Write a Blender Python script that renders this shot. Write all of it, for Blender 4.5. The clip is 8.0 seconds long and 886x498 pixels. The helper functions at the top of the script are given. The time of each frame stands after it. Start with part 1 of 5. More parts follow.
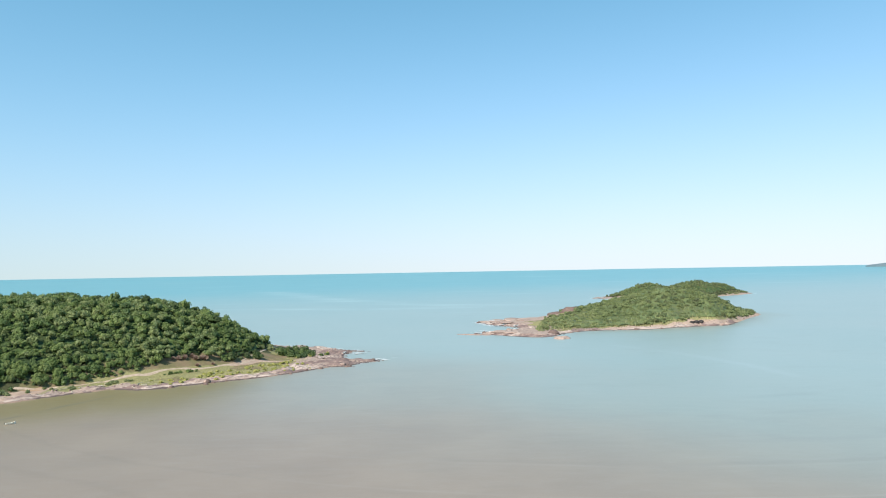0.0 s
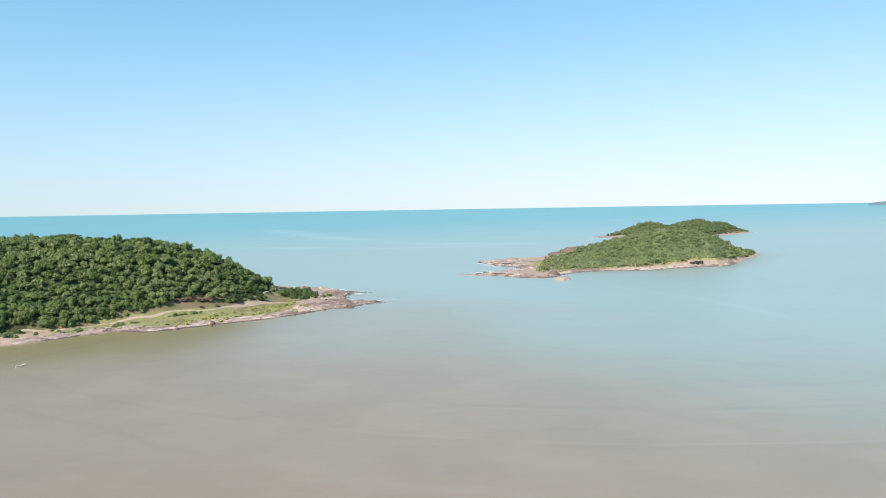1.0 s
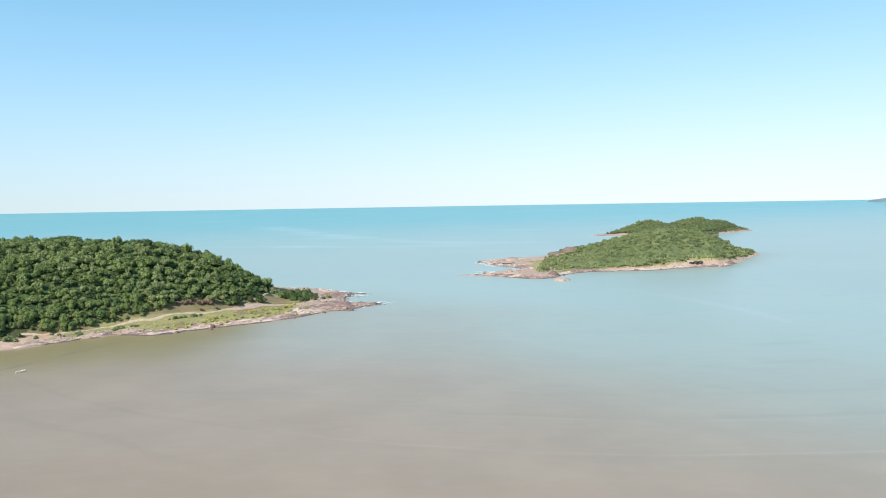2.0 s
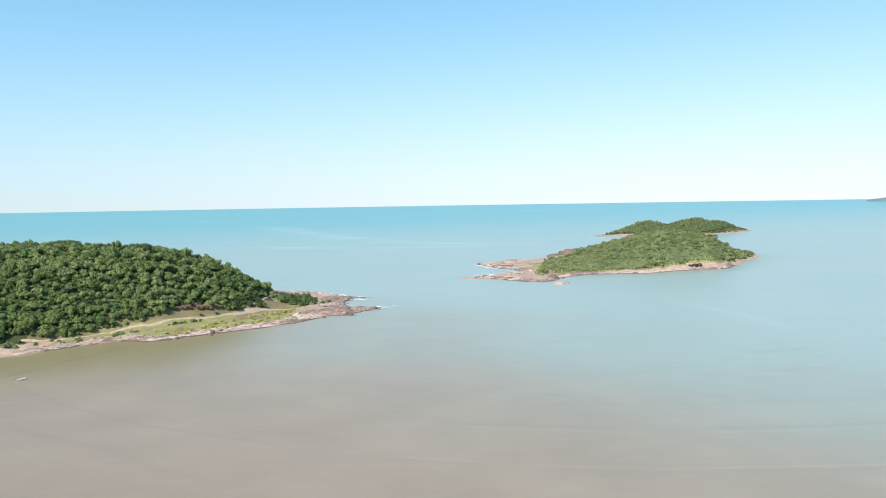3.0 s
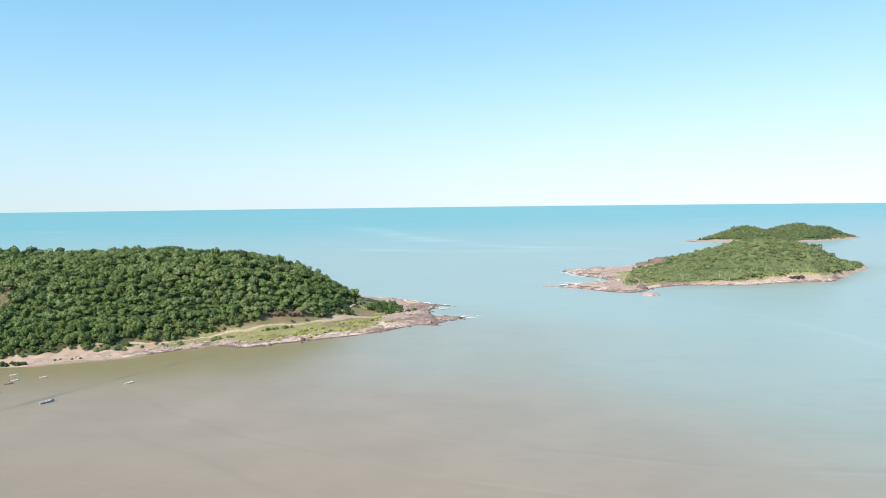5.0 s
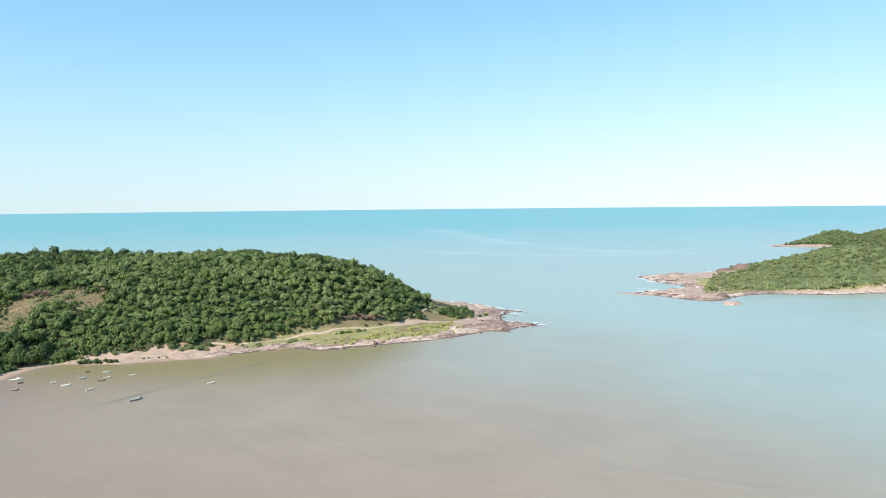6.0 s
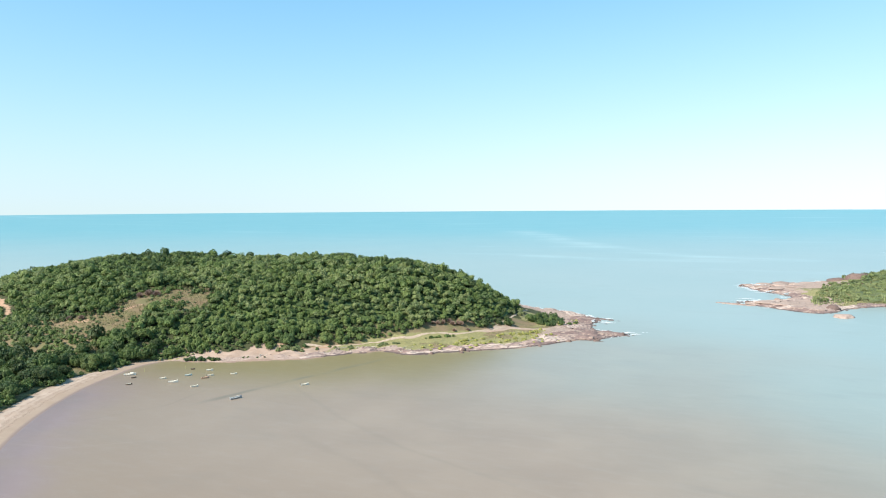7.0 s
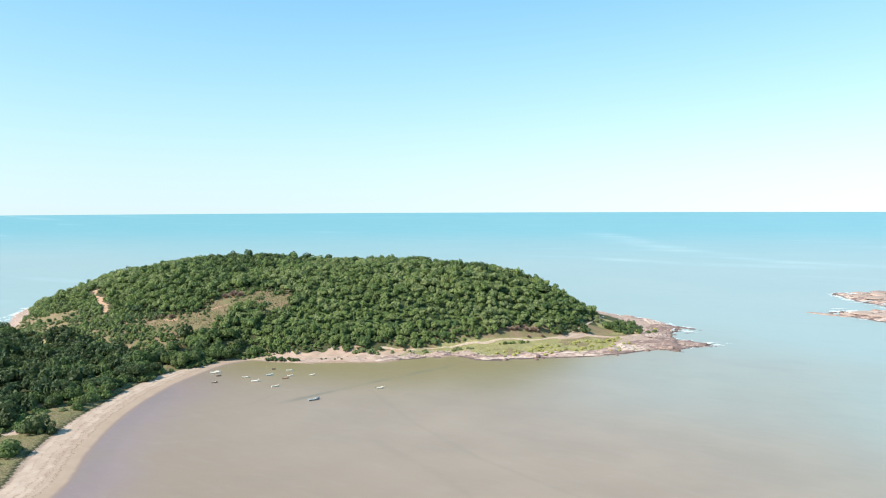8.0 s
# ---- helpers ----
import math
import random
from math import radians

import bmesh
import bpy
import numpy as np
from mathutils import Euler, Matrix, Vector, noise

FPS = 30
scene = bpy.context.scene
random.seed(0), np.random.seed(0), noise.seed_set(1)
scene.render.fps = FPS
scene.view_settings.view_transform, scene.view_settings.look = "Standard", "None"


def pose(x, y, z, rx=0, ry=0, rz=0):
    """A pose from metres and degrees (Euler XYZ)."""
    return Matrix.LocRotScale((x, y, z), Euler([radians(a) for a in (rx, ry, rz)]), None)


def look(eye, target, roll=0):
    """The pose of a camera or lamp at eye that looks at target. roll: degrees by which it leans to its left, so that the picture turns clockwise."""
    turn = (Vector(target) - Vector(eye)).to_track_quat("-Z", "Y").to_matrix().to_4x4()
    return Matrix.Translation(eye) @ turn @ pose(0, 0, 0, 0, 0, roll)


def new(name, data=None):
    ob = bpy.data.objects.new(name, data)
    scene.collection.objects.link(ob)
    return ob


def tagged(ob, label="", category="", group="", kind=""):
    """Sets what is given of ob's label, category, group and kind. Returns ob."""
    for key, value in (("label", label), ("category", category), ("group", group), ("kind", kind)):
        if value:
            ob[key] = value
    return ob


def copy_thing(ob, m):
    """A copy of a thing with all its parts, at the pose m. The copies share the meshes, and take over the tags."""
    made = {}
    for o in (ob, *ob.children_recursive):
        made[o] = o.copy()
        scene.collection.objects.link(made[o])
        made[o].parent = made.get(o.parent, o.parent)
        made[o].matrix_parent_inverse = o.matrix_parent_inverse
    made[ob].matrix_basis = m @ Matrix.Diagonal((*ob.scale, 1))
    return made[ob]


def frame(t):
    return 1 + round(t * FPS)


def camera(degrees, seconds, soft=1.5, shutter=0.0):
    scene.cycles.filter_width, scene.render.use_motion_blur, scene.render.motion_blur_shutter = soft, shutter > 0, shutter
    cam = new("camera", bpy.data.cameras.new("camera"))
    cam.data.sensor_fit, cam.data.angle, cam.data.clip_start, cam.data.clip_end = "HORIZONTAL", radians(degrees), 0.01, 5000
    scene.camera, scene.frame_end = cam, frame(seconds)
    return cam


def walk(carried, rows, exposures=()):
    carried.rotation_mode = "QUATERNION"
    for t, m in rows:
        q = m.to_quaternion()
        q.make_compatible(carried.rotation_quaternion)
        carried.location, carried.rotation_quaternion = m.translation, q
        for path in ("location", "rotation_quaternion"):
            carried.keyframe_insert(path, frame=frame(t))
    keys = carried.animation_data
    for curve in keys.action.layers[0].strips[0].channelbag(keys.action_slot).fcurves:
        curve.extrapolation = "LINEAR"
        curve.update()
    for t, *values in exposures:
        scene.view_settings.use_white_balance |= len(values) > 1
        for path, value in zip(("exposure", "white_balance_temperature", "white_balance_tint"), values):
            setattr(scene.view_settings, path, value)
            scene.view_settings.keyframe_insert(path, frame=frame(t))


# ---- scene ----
cam = camera(66.19, 8.0, soft=1.05)

# seconds, eye x, y, z, yaw, pitch, lean: a drone that climbs on the spot and turns to its left
PATH = [
    (0.0, 0.00, 0.00, 67.22, 0.000, 1.875, 1.011),
    (0.5, 0.04, -0.01, 69.41, 0.080, -0.279, 0.958),
    (1.0, 0.10, 0.04, 71.64, 0.193, -3.452, 0.943),
    (1.5, 0.11, 0.09, 73.87, 0.187, -3.750, 0.933),
    (3.0, -0.21, 0.12, 80.61, 0.091, -3.880, 0.934),
    (3.5, -0.41, 0.18, 82.87, 0.063, -3.965, 0.891),
    (4.0, -0.67, 0.33, 85.15, 0.804, -3.984, 0.868),
    (4.5, -0.73, 0.64, 87.25, 3.888, -3.925, 0.754),
    (6.0, -0.37, 2.02, 92.95, 13.338, -3.731, 0.567),
    (6.5, -0.36, 2.35, 94.81, 16.674, -3.671, 0.497),
    (7.0, -0.48, 2.59, 96.62, 20.882, -3.576, 0.392),
    (7.5, -0.65, 2.74, 98.32, 24.788, -3.505, 0.266),
    (8.0, -0.83, 2.90, 100.00, 27.177, -3.510, 0.237),
]


def flown(x, y, z, yaw, pitch, lean):
    a, b = radians(yaw), radians(pitch)
    way = Vector((-math.sin(a) * math.cos(b), math.cos(a) * math.cos(b), math.sin(b)))
    eye = Vector((x, y, z))
    return look(eye, eye + way * 100, -lean)


walk(cam, [(r[0], flown(*r[1:])) for r in PATH], exposures=[(0.0, 0.58), (1.5, 0.65), (3.5, 0.70), (4.5, 0.72), (6.0, 0.77), (8.0, 0.88)])

# ---- light ----
SUN_ELEVATION = radians(42)
SUN_FROM = Vector((-0.56, -0.83, 0)).normalized()      # where the sun stands, in plan
world = bpy.data.worlds.new("sky")
scene.world = world
world.use_nodes = True
wt = world.node_tree
sky = wt.nodes.new("ShaderNodeTexSky")
sky.sky_type = "NISHITA"
sky.sun_disc = False
sky.sun_elevation = SUN_ELEVATION
sky.sun_rotation = math.atan2(SUN_FROM.x, SUN_FROM.y)
sky.altitude = 50
sky.air_density = 1.0
sky.dust_density = 0.6
sky.ozone_density = 2.0
# a paler, hazier and less violet sky than the clean one
lift = wt.nodes.new("ShaderNodeTexCoord")
axes, axes_up = wt.nodes.new("ShaderNodeSeparateXYZ"), wt.nodes.new("ShaderNodeCombineXYZ")
low = wt.nodes.new("ShaderNodeMath")
bend = wt.nodes.new("ShaderNodeMath")
bend.operation = "MULTIPLY_ADD"
bend.inputs[1].default_value, bend.inputs[2].default_value = 1.4, 0.42
low.operation, low.use_clamp = "MULTIPLY_ADD", True
low.inputs[2].default_value = 0.032
wt.links.new(lift.outputs["Generated"], axes.inputs[0])
wt.links.new(axes.outputs[2], bend.inputs[0])
wt.links.new(axes.outputs[2], low.inputs[0])
wt.links.new(bend.outputs[0], low.inputs[1])
for i, socket in enumerate((axes.outputs[0], axes.outputs[1], low.outputs[0])):
    wt.links.new(socket, axes_up.inputs[i])
wt.links.new(axes_up.outputs[0], sky.inputs[0])
parts, whole = wt.nodes.new("ShaderNodeSeparateColor"), wt.nodes.new("ShaderNodeCombineColor")
wt.links.new(sky.outputs[0], parts.inputs[0])
for i, (power, gain) in enumerate(((0.90, 0.92), (0.565, 1.85), (0.60, 2.04))):
    p, g = wt.nodes.new("ShaderNodeMath"), wt.nodes.new("ShaderNodeMath")
    p.operation, g.operation = "POWER", "MULTIPLY"
    p.inputs[1].default_value, g.inputs[1].default_value = power, gain
    wt.links.new(parts.outputs[i], p.inputs[0])
    wt.links.new(p.outputs[0], g.inputs[0])
    wt.links.new(g.outputs[0], whole.inputs[i])
wt.links.new(whole.outputs[0], wt.nodes["Background"].inputs[0])
wt.nodes["Background"].inputs[1].default_value = 0.11

lamp = bpy.data.lights.new("sun", "SUN")
lamp.energy, lamp.angle, lamp.color = 4.6, radians(0.53), (1.0, 0.95, 0.87)
sun = new("sun", lamp)
aim = Vector((SUN_FROM.x * math.cos(SUN_ELEVATION), SUN_FROM.y * math.cos(SUN_ELEVATION), math.sin(SUN_ELEVATION)))
sun.matrix_world = look(aim * 2000, (0, 0, 0))

# ---- materials ----
class Nodes:
    """A small builder for node materials."""

    def __init__(self, name, rough=0.8, spec=0.3):
        self.mat = bpy.data.materials.new(name)
        self.mat.use_nodes = True
        self.t = self.mat.node_tree
        self.p = self.t.nodes["Principled BSDF"]
        self.p.inputs["Roughness"].default_value = rough
        self.p.inputs["Specular IOR Level"].default_value = spec

    def add(self, kind, **ins):
        n = self.t.nodes.new("ShaderNode" + kind)
        for k, v in ins.items():
            self.put(n.inputs[k.replace("_", " ")], v)
        return n

    def put(self, socket, v):
        if isinstance(v, bpy.types.NodeSocket):
            self.t.links.new(v, socket)
        else:
            socket.default_value = v

    def math(self, op, a, b=0.5, c=0.0):
        n = self.t.nodes.new("ShaderNodeMath")
        n.operation = op
        for i, v in enumerate((a, b, c)):
            self.put(n.inputs[i], v)
        return n.outputs[0]

    def mix(self, f, a, b):
        n = self.t.nodes.new("ShaderNodeMix")
        n.data_type = "RGBA"
        self.put(n.inputs[0], f)
        for i, v in ((6, a), (7, b)):
            self.put(n.inputs[i], v if isinstance(v, bpy.types.NodeSocket) else (*v, 1))
        return n.outputs[2]

    def noise(self, scale, detail=4, rough=0.55, stretch=None, turn=0):
        n = self.add("TexNoise", Scale=scale, Detail=detail, Roughness=rough)
        g = self.t.nodes.new("ShaderNodeNewGeometry")
        v = g.outputs["Position"]
        if stretch:
            m = self.t.nodes.new("ShaderNodeMapping")
            m.inputs["Scale"].default_value = stretch
            m.inputs["Rotation"].default_value = (0, 0, turn)
            self.put(m.inputs[0], v)
            v = m.outputs[0]
        self.put(n.inputs["Vector"], v)
        return n.outputs["Fac"]

    def step(self, v, lo, hi):
        n = self.t.nodes.new("ShaderNodeMapRange")
        n.interpolation_type = "SMOOTHSTEP"
        for i, x in enumerate((v, lo, hi, 0.0, 1.0)):
            self.put(n.inputs[i], x)
        return n.outputs[0]

    def attr(self, name):
        n = self.t.nodes.new("ShaderNodeAttribute")
        n.attribute_name = name
        return n.outputs["Fac"]

    def rand(self):
        return self.t.nodes.new("ShaderNodeObjectInfo").outputs["Random"]

    def bump(self, h, strength, dist):
        n = self.add("Bump", Strength=strength, Distance=dist)
        self.put(n.inputs["Height"], h)
        self.put(self.p.inputs["Normal"], n.outputs[0])

    def color(self, c):
        self.put(self.p.inputs["Base Color"], c if isinstance(c, bpy.types.NodeSocket) else (*c, 1))
        return self.mat


def water_material():
    n = Nodes("sea_water", 0.3, 0.13)
    n.p.inputs["IOR"].default_value = 1.33
    silt, edge, shoal_and_reflection = n.attr("silt"), n.attr("edge"), n.attr("shoal_and_reflection")
    big = n.noise(0.006, 3, 0.5)
    fine = n.noise(0.03, 3, 0.5)
    s = n.math("ADD", silt, n.math("MULTIPLY", n.math("SUBTRACT", big, 0.5), 0.35))
    deep = n.mix(n.step(big, 0.3, 0.7), (0.098, 0.280, 0.308), (0.114, 0.292, 0.316))
    green = n.mix(n.step(big, 0.3, 0.7), (0.238, 0.312, 0.301), (0.252, 0.320, 0.307))
    mid = n.mix(n.step(fine, 0.35, 0.7), (0.240, 0.262, 0.234), (0.256, 0.272, 0.240))
    mud = n.mix(n.step(fine, 0.3, 0.75), (0.241, 0.194, 0.154), (0.265, 0.214, 0.169))
    c = n.mix(n.step(s, -10.0, -0.3), deep, green)
    c = n.mix(n.step(s, -0.3, 0.8), c, mid)
    c = n.mix(n.step(s, 0.2, 1.25), c, mud)
    c = n.mix(n.step(s, 1.2, 1.9), c, (0.227, 0.175, 0.132))
    c = n.mix(n.math("MULTIPLY", edge, n.step(fine, 0.2, 0.6)), c, (0.214, 0.162, 0.160))
    c = n.mix(n.math("MULTIPLY", n.step(edge, 0.80, 1.0), 0.6), c, (0.190, 0.146, 0.134))
    c = n.mix(n.math("MULTIPLY", shoal_and_reflection, 0.9), c, (0.182, 0.154, 0.074))
    # a narrow darker channel that runs out from the moorings
    sep = n.t.nodes.new("ShaderNodeSeparateXYZ")
    n.put(sep.inputs[0], n.t.nodes.new("ShaderNodeNewGeometry").outputs["Position"])
    px, py = sep.outputs[0], sep.outputs[1]
    off = n.math("ADD", n.math("SUBTRACT", n.math("MULTIPLY", px, 0.938), n.math("MULTIPLY", py, 0.347)), 312.0)
    off = n.math("ABSOLUTE", n.math("ADD", off, n.math("MULTIPLY", n.math("SUBTRACT", n.noise(0.03, 2), 0.5), 7.0)))
    line = n.math("MULTIPLY", n.step(off, 3.6, 0.3), n.math("MULTIPLY", n.step(py, 262, 285), n.step(py, 420, 350)))
    c = n.mix(n.math("MULTIPLY", line, n.math("MULTIPLY", n.step(n.noise(0.04, 3), 0.3, 0.6), 0.62)), c, (0.13, 0.125, 0.10))
    # faint swell lines that bend into the bay, their light and shade painted in
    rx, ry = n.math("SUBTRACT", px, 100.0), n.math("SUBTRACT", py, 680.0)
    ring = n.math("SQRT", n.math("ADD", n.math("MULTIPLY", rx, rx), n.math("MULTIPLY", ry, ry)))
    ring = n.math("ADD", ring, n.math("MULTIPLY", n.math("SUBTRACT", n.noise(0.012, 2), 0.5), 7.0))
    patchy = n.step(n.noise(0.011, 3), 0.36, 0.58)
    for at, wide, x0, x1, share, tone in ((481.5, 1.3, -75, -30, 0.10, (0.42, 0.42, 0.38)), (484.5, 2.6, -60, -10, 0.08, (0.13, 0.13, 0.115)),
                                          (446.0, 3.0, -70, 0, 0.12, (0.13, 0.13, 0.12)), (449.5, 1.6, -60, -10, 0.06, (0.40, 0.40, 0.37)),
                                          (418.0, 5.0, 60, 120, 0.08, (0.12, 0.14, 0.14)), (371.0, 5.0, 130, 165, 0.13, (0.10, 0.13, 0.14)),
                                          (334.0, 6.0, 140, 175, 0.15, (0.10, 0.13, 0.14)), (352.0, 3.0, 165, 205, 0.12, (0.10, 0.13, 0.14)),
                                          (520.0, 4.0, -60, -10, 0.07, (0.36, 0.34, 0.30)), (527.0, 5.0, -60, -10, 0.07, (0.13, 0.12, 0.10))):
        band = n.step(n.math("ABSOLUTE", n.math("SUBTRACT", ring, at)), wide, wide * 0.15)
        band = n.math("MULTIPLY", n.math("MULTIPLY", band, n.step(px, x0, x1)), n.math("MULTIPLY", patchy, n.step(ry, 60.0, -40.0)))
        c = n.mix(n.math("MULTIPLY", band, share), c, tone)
    # slicks and tide lines along broken lines
    for pts, wide, share, tone in ((((112, 640), (157, 580), (188, 520), (206, 462), (213, 415)), 10.0, 0.11, (0.46, 0.52, 0.54)),
                                   (((-205, 312), (-155, 273), (-112, 247), (-60, 226)), 2.5, 0.13, (0.125, 0.115, 0.095)),
                                   (((-180, 258), (-150, 240), (-112, 222), (-90, 205), (-70, 196)), 3.5, 0.10, (0.135, 0.12, 0.10)),
                                   (((-290, 205), (-262, 232), (-245, 262), (-246, 290)), 1.6, 0.14, (0.13, 0.11, 0.09)),
                                   (((-275, 195), (-240, 200), (-215, 218), (-212, 240)), 1.2, 0.10, (0.32, 0.28, 0.25))):
        near = None
        for (ax, ay), (bx, by) in zip(pts, pts[1:]):
            dx, dy = bx - ax, by - ay
            qx, qy = n.math("SUBTRACT", px, ax), n.math("SUBTRACT", py, ay)
            along = n.math("DIVIDE", n.math("ADD", n.math("MULTIPLY", qx, dx), n.math("MULTIPLY", qy, dy)), dx * dx + dy * dy)
            along = n.math("MINIMUM", n.math("MAXIMUM", along, 0.0), 1.0)
            qx = n.math("SUBTRACT", qx, n.math("MULTIPLY", along, dx))
            qy = n.math("SUBTRACT", qy, n.math("MULTIPLY", along, dy))
            gap = n.math("SQRT", n.math("ADD", n.math("MULTIPLY", qx, qx), n.math("MULTIPLY", qy, qy)))
            near = gap if near is None else n.math("MINIMUM", near, gap)
        near = n.math("ADD", near, n.math("MULTIPLY", n.math("SUBTRACT", fine, 0.5), wide * 1.2))
        c = n.mix(n.math("MULTIPLY", n.math("MULTIPLY", n.step(near, wide, 0.0), patchy), share), c, tone)
    streak = n.step(n.noise(0.0042, 5, 0.6, (0.3, 1.5, 1), 0.12), 0.59, 0.72)
    c = n.mix(n.math("MULTIPLY", n.math("MULTIPLY", streak, n.step(silt, 0.2, -0.6)), 0.32), c, (0.36, 0.46, 0.46))
    c = n.mix(n.math("MULTIPLY", n.attr("current"), n.math("MULTIPLY", n.step(n.noise(0.008, 5, 0.65, (0.5, 1.6, 1), 0.1), 0.38, 0.62), 0.55)), c, (0.34, 0.45, 0.44))
    mottle = n.step(n.noise(0.16, 5, 0.65, (0.55, 1.5, 1), 0.35), 0.46, 0.70)
    c = n.mix(n.math("MULTIPLY", mottle, 0.055), c, (0.36, 0.36, 0.34))
    lull = n.step(n.noise(0.035, 4, 0.6, (0.6, 1.4, 1), -0.2), 0.52, 0.70)
    c = n.mix(n.math("MULTIPLY", lull, 0.09), c, (0.12, 0.13, 0.12))
    ripple = n.noise(0.9, 5, 0.65, (1, 1.5, 1), 0.5)
    swell = n.noise(0.09, 3, 0.5, (0.8, 1.5, 1), 0.3)
    n.bump(n.math("ADD", n.math("MULTIPLY", ripple, 0.25), n.math("MULTIPLY", swell, 0.6)), 0.28, 0.5)
    return n.color(c)


def ground_material():
    n = Nodes("ground", 0.9, 0.2)
    a, b, c = n.noise(0.12, 5), n.noise(1.1, 5, 0.65), n.noise(5.0, 3)
    sand = n.mix(n.step(a, 0.3, 0.7), (0.335, 0.235, 0.175), (0.415, 0.305, 0.240))
    sand = n.mix(n.math("MULTIPLY", n.step(b, 0.55, 0.72), 0.45), sand, (0.33, 0.23, 0.16))
    wet = (0.27, 0.19, 0.145)
    grass = n.mix(n.step(b, 0.3, 0.7), (0.180, 0.172, 0.070), (0.275, 0.245, 0.118))
    grass = n.mix(n.math("MULTIPLY", n.step(a, 0.5, 0.75), 0.7), grass, (0.32, 0.285, 0.135))
    dry = n.mix(n.step(a, 0.35, 0.65), (0.205, 0.150, 0.090), (0.145, 0.132, 0.062))
    dry = n.mix(n.step(b, 0.58, 0.75), dry, (0.30, 0.185, 0.115))
    # forest floor litter, its colour darkened with the shade under the trees
    shaded_litter = n.mix(n.step(b, 0.3, 0.7), (0.035, 0.045, 0.018), (0.075, 0.072, 0.034))
    rock = n.mix(n.step(b, 0.25, 0.75), (0.23, 0.165, 0.135), (0.45, 0.34, 0.275))
    rock = n.mix(n.step(n.noise(0.35, 6, 0.7, (1, 1, 6)), 0.52, 0.68), rock, (0.17, 0.12, 0.105))
    col = shaded_litter
    wob = n.math("MULTIPLY", n.math("SUBTRACT", b, 0.5), 0.5)
    for name, tone in (("dry", dry), ("grass", grass), ("sand", sand), ("rock", rock), ("soil", (0.38, 0.245, 0.16))):
        col = n.mix(n.step(n.math("ADD", n.attr(name), wob), 0.35, 0.65), col, tone)
    col = n.mix(n.step(n.math("ADD", n.attr("wet"), wob), 0.3, 0.8), col, wet)
    n.bump(n.math("ADD", b, n.math("MULTIPLY", c, 0.4)), 0.6, 0.5)
    return n.color(col)


def leaf_material(name, tone_source, pale=0.0, low=0.02):
    n = Nodes(name, 0.62, 0.25)
    tone = n.attr("tone") if tone_source == "attr" else n.math("ADD", n.math("MULTIPLY", n.rand(), 0.44), low)
    near = n.noise(0.9, 3, 0.6)
    ramp = n.t.nodes.new("ShaderNodeValToRGB")
    stops = [(0.0, (0.026, 0.046, 0.019)), (0.25, (0.068, 0.110, 0.034)), (0.5, (0.132, 0.194, 0.056)),
             (0.8, (0.205, 0.266, 0.086)), (1.0, (0.262, 0.300, 0.130))]
    e = ramp.color_ramp.elements
    while len(e) < len(stops):
        e.new(0.5)
    for el, (q, col) in zip(e, stops):
        el.position = q
        el.color = tuple(v * (1 - pale) + w * pale for v, w in zip(col, (0.225, 0.235, 0.125))) + (1,)
    n.put(ramp.inputs[0], tone)
    c = n.mix(n.step(near, 0.3, 0.75), ramp.outputs[0], n.mix(0.3, ramp.outputs[0], (0.22, 0.26, 0.085)))
    c = n.mix(n.math("MULTIPLY", n.step(n.noise(0.11, 3, 0.6), 0.48, 0.66), 0.4), c, (0.058, 0.118, 0.062))
    c = n.mix(n.math("MULTIPLY", n.step(n.noise(0.085, 3, 0.6), 0.56, 0.70), 0.3), c, (0.21, 0.215, 0.075))
    tr = n.add("BsdfTranslucent")
    n.put(tr.inputs[0], c)
    mx = n.add("MixShader")
    n.put(mx.inputs[0], 0.3)
    n.put(mx.inputs[1], n.p.outputs[0])
    n.put(mx.inputs[2], tr.outputs[0])
    n.put(n.t.nodes["Material Output"].inputs[0], mx.outputs[0])
    return n.color(c)


def plain(name, c1, c2, scale=2.0, rough=0.7, spec=0.3, vary=False):
    n = Nodes(name, rough, spec)
    f = n.step(n.noise(scale, 5, 0.65), 0.3, 0.7)
    if vary:
        f = n.math("ADD", n.math("MULTIPLY", f, 0.6), n.math("MULTIPLY", n.rand(), 0.4))
    n.bump(n.noise(scale * 4, 4), 0.3, 0.1)
    return n.color(n.mix(f, c1, c2))


M_WATER = water_material()
M_GROUND = ground_material()
M_LEAF = leaf_material("foliage", "attr")
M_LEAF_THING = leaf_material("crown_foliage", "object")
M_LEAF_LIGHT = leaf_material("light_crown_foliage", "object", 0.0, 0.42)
M_OLIVE = leaf_material("olive_bush_foliage", "object", 0.6, 0.5)
M_SLOPE = leaf_material("dry_slope_foliage", "attr", 0.5)
M_SCRUB = leaf_material("scrub_foliage", "attr", 0.46)
M_YELLOW = plain("yellow_green_leaves", (0.19, 0.21, 0.05), (0.40, 0.37, 0.115), 1.5, 0.65, vary=True)
M_DEAD = plain("dry_reddish_twigs", (0.23, 0.145, 0.110), (0.37, 0.27, 0.215), 1.0, 0.85)
M_STRAW = plain("straw_grass", (0.24, 0.235, 0.09), (0.42, 0.37, 0.19), 0.6, 0.85)
M_BARK = plain("bark", (0.12, 0.09, 0.065), (0.24, 0.20, 0.15), 3, 0.9)
M_PALE = plain("pale_stem", (0.36, 0.37, 0.15), (0.52, 0.50, 0.27), 2, 0.85)
M_ROCK = plain("weathered_rock", (0.20, 0.14, 0.115), (0.44, 0.33, 0.27), 0.6, 0.85, vary=True)
M_DARKROCK = plain("dark_rock", (0.09, 0.060, 0.050), (0.19, 0.130, 0.108), 0.7, 0.8, vary=True)
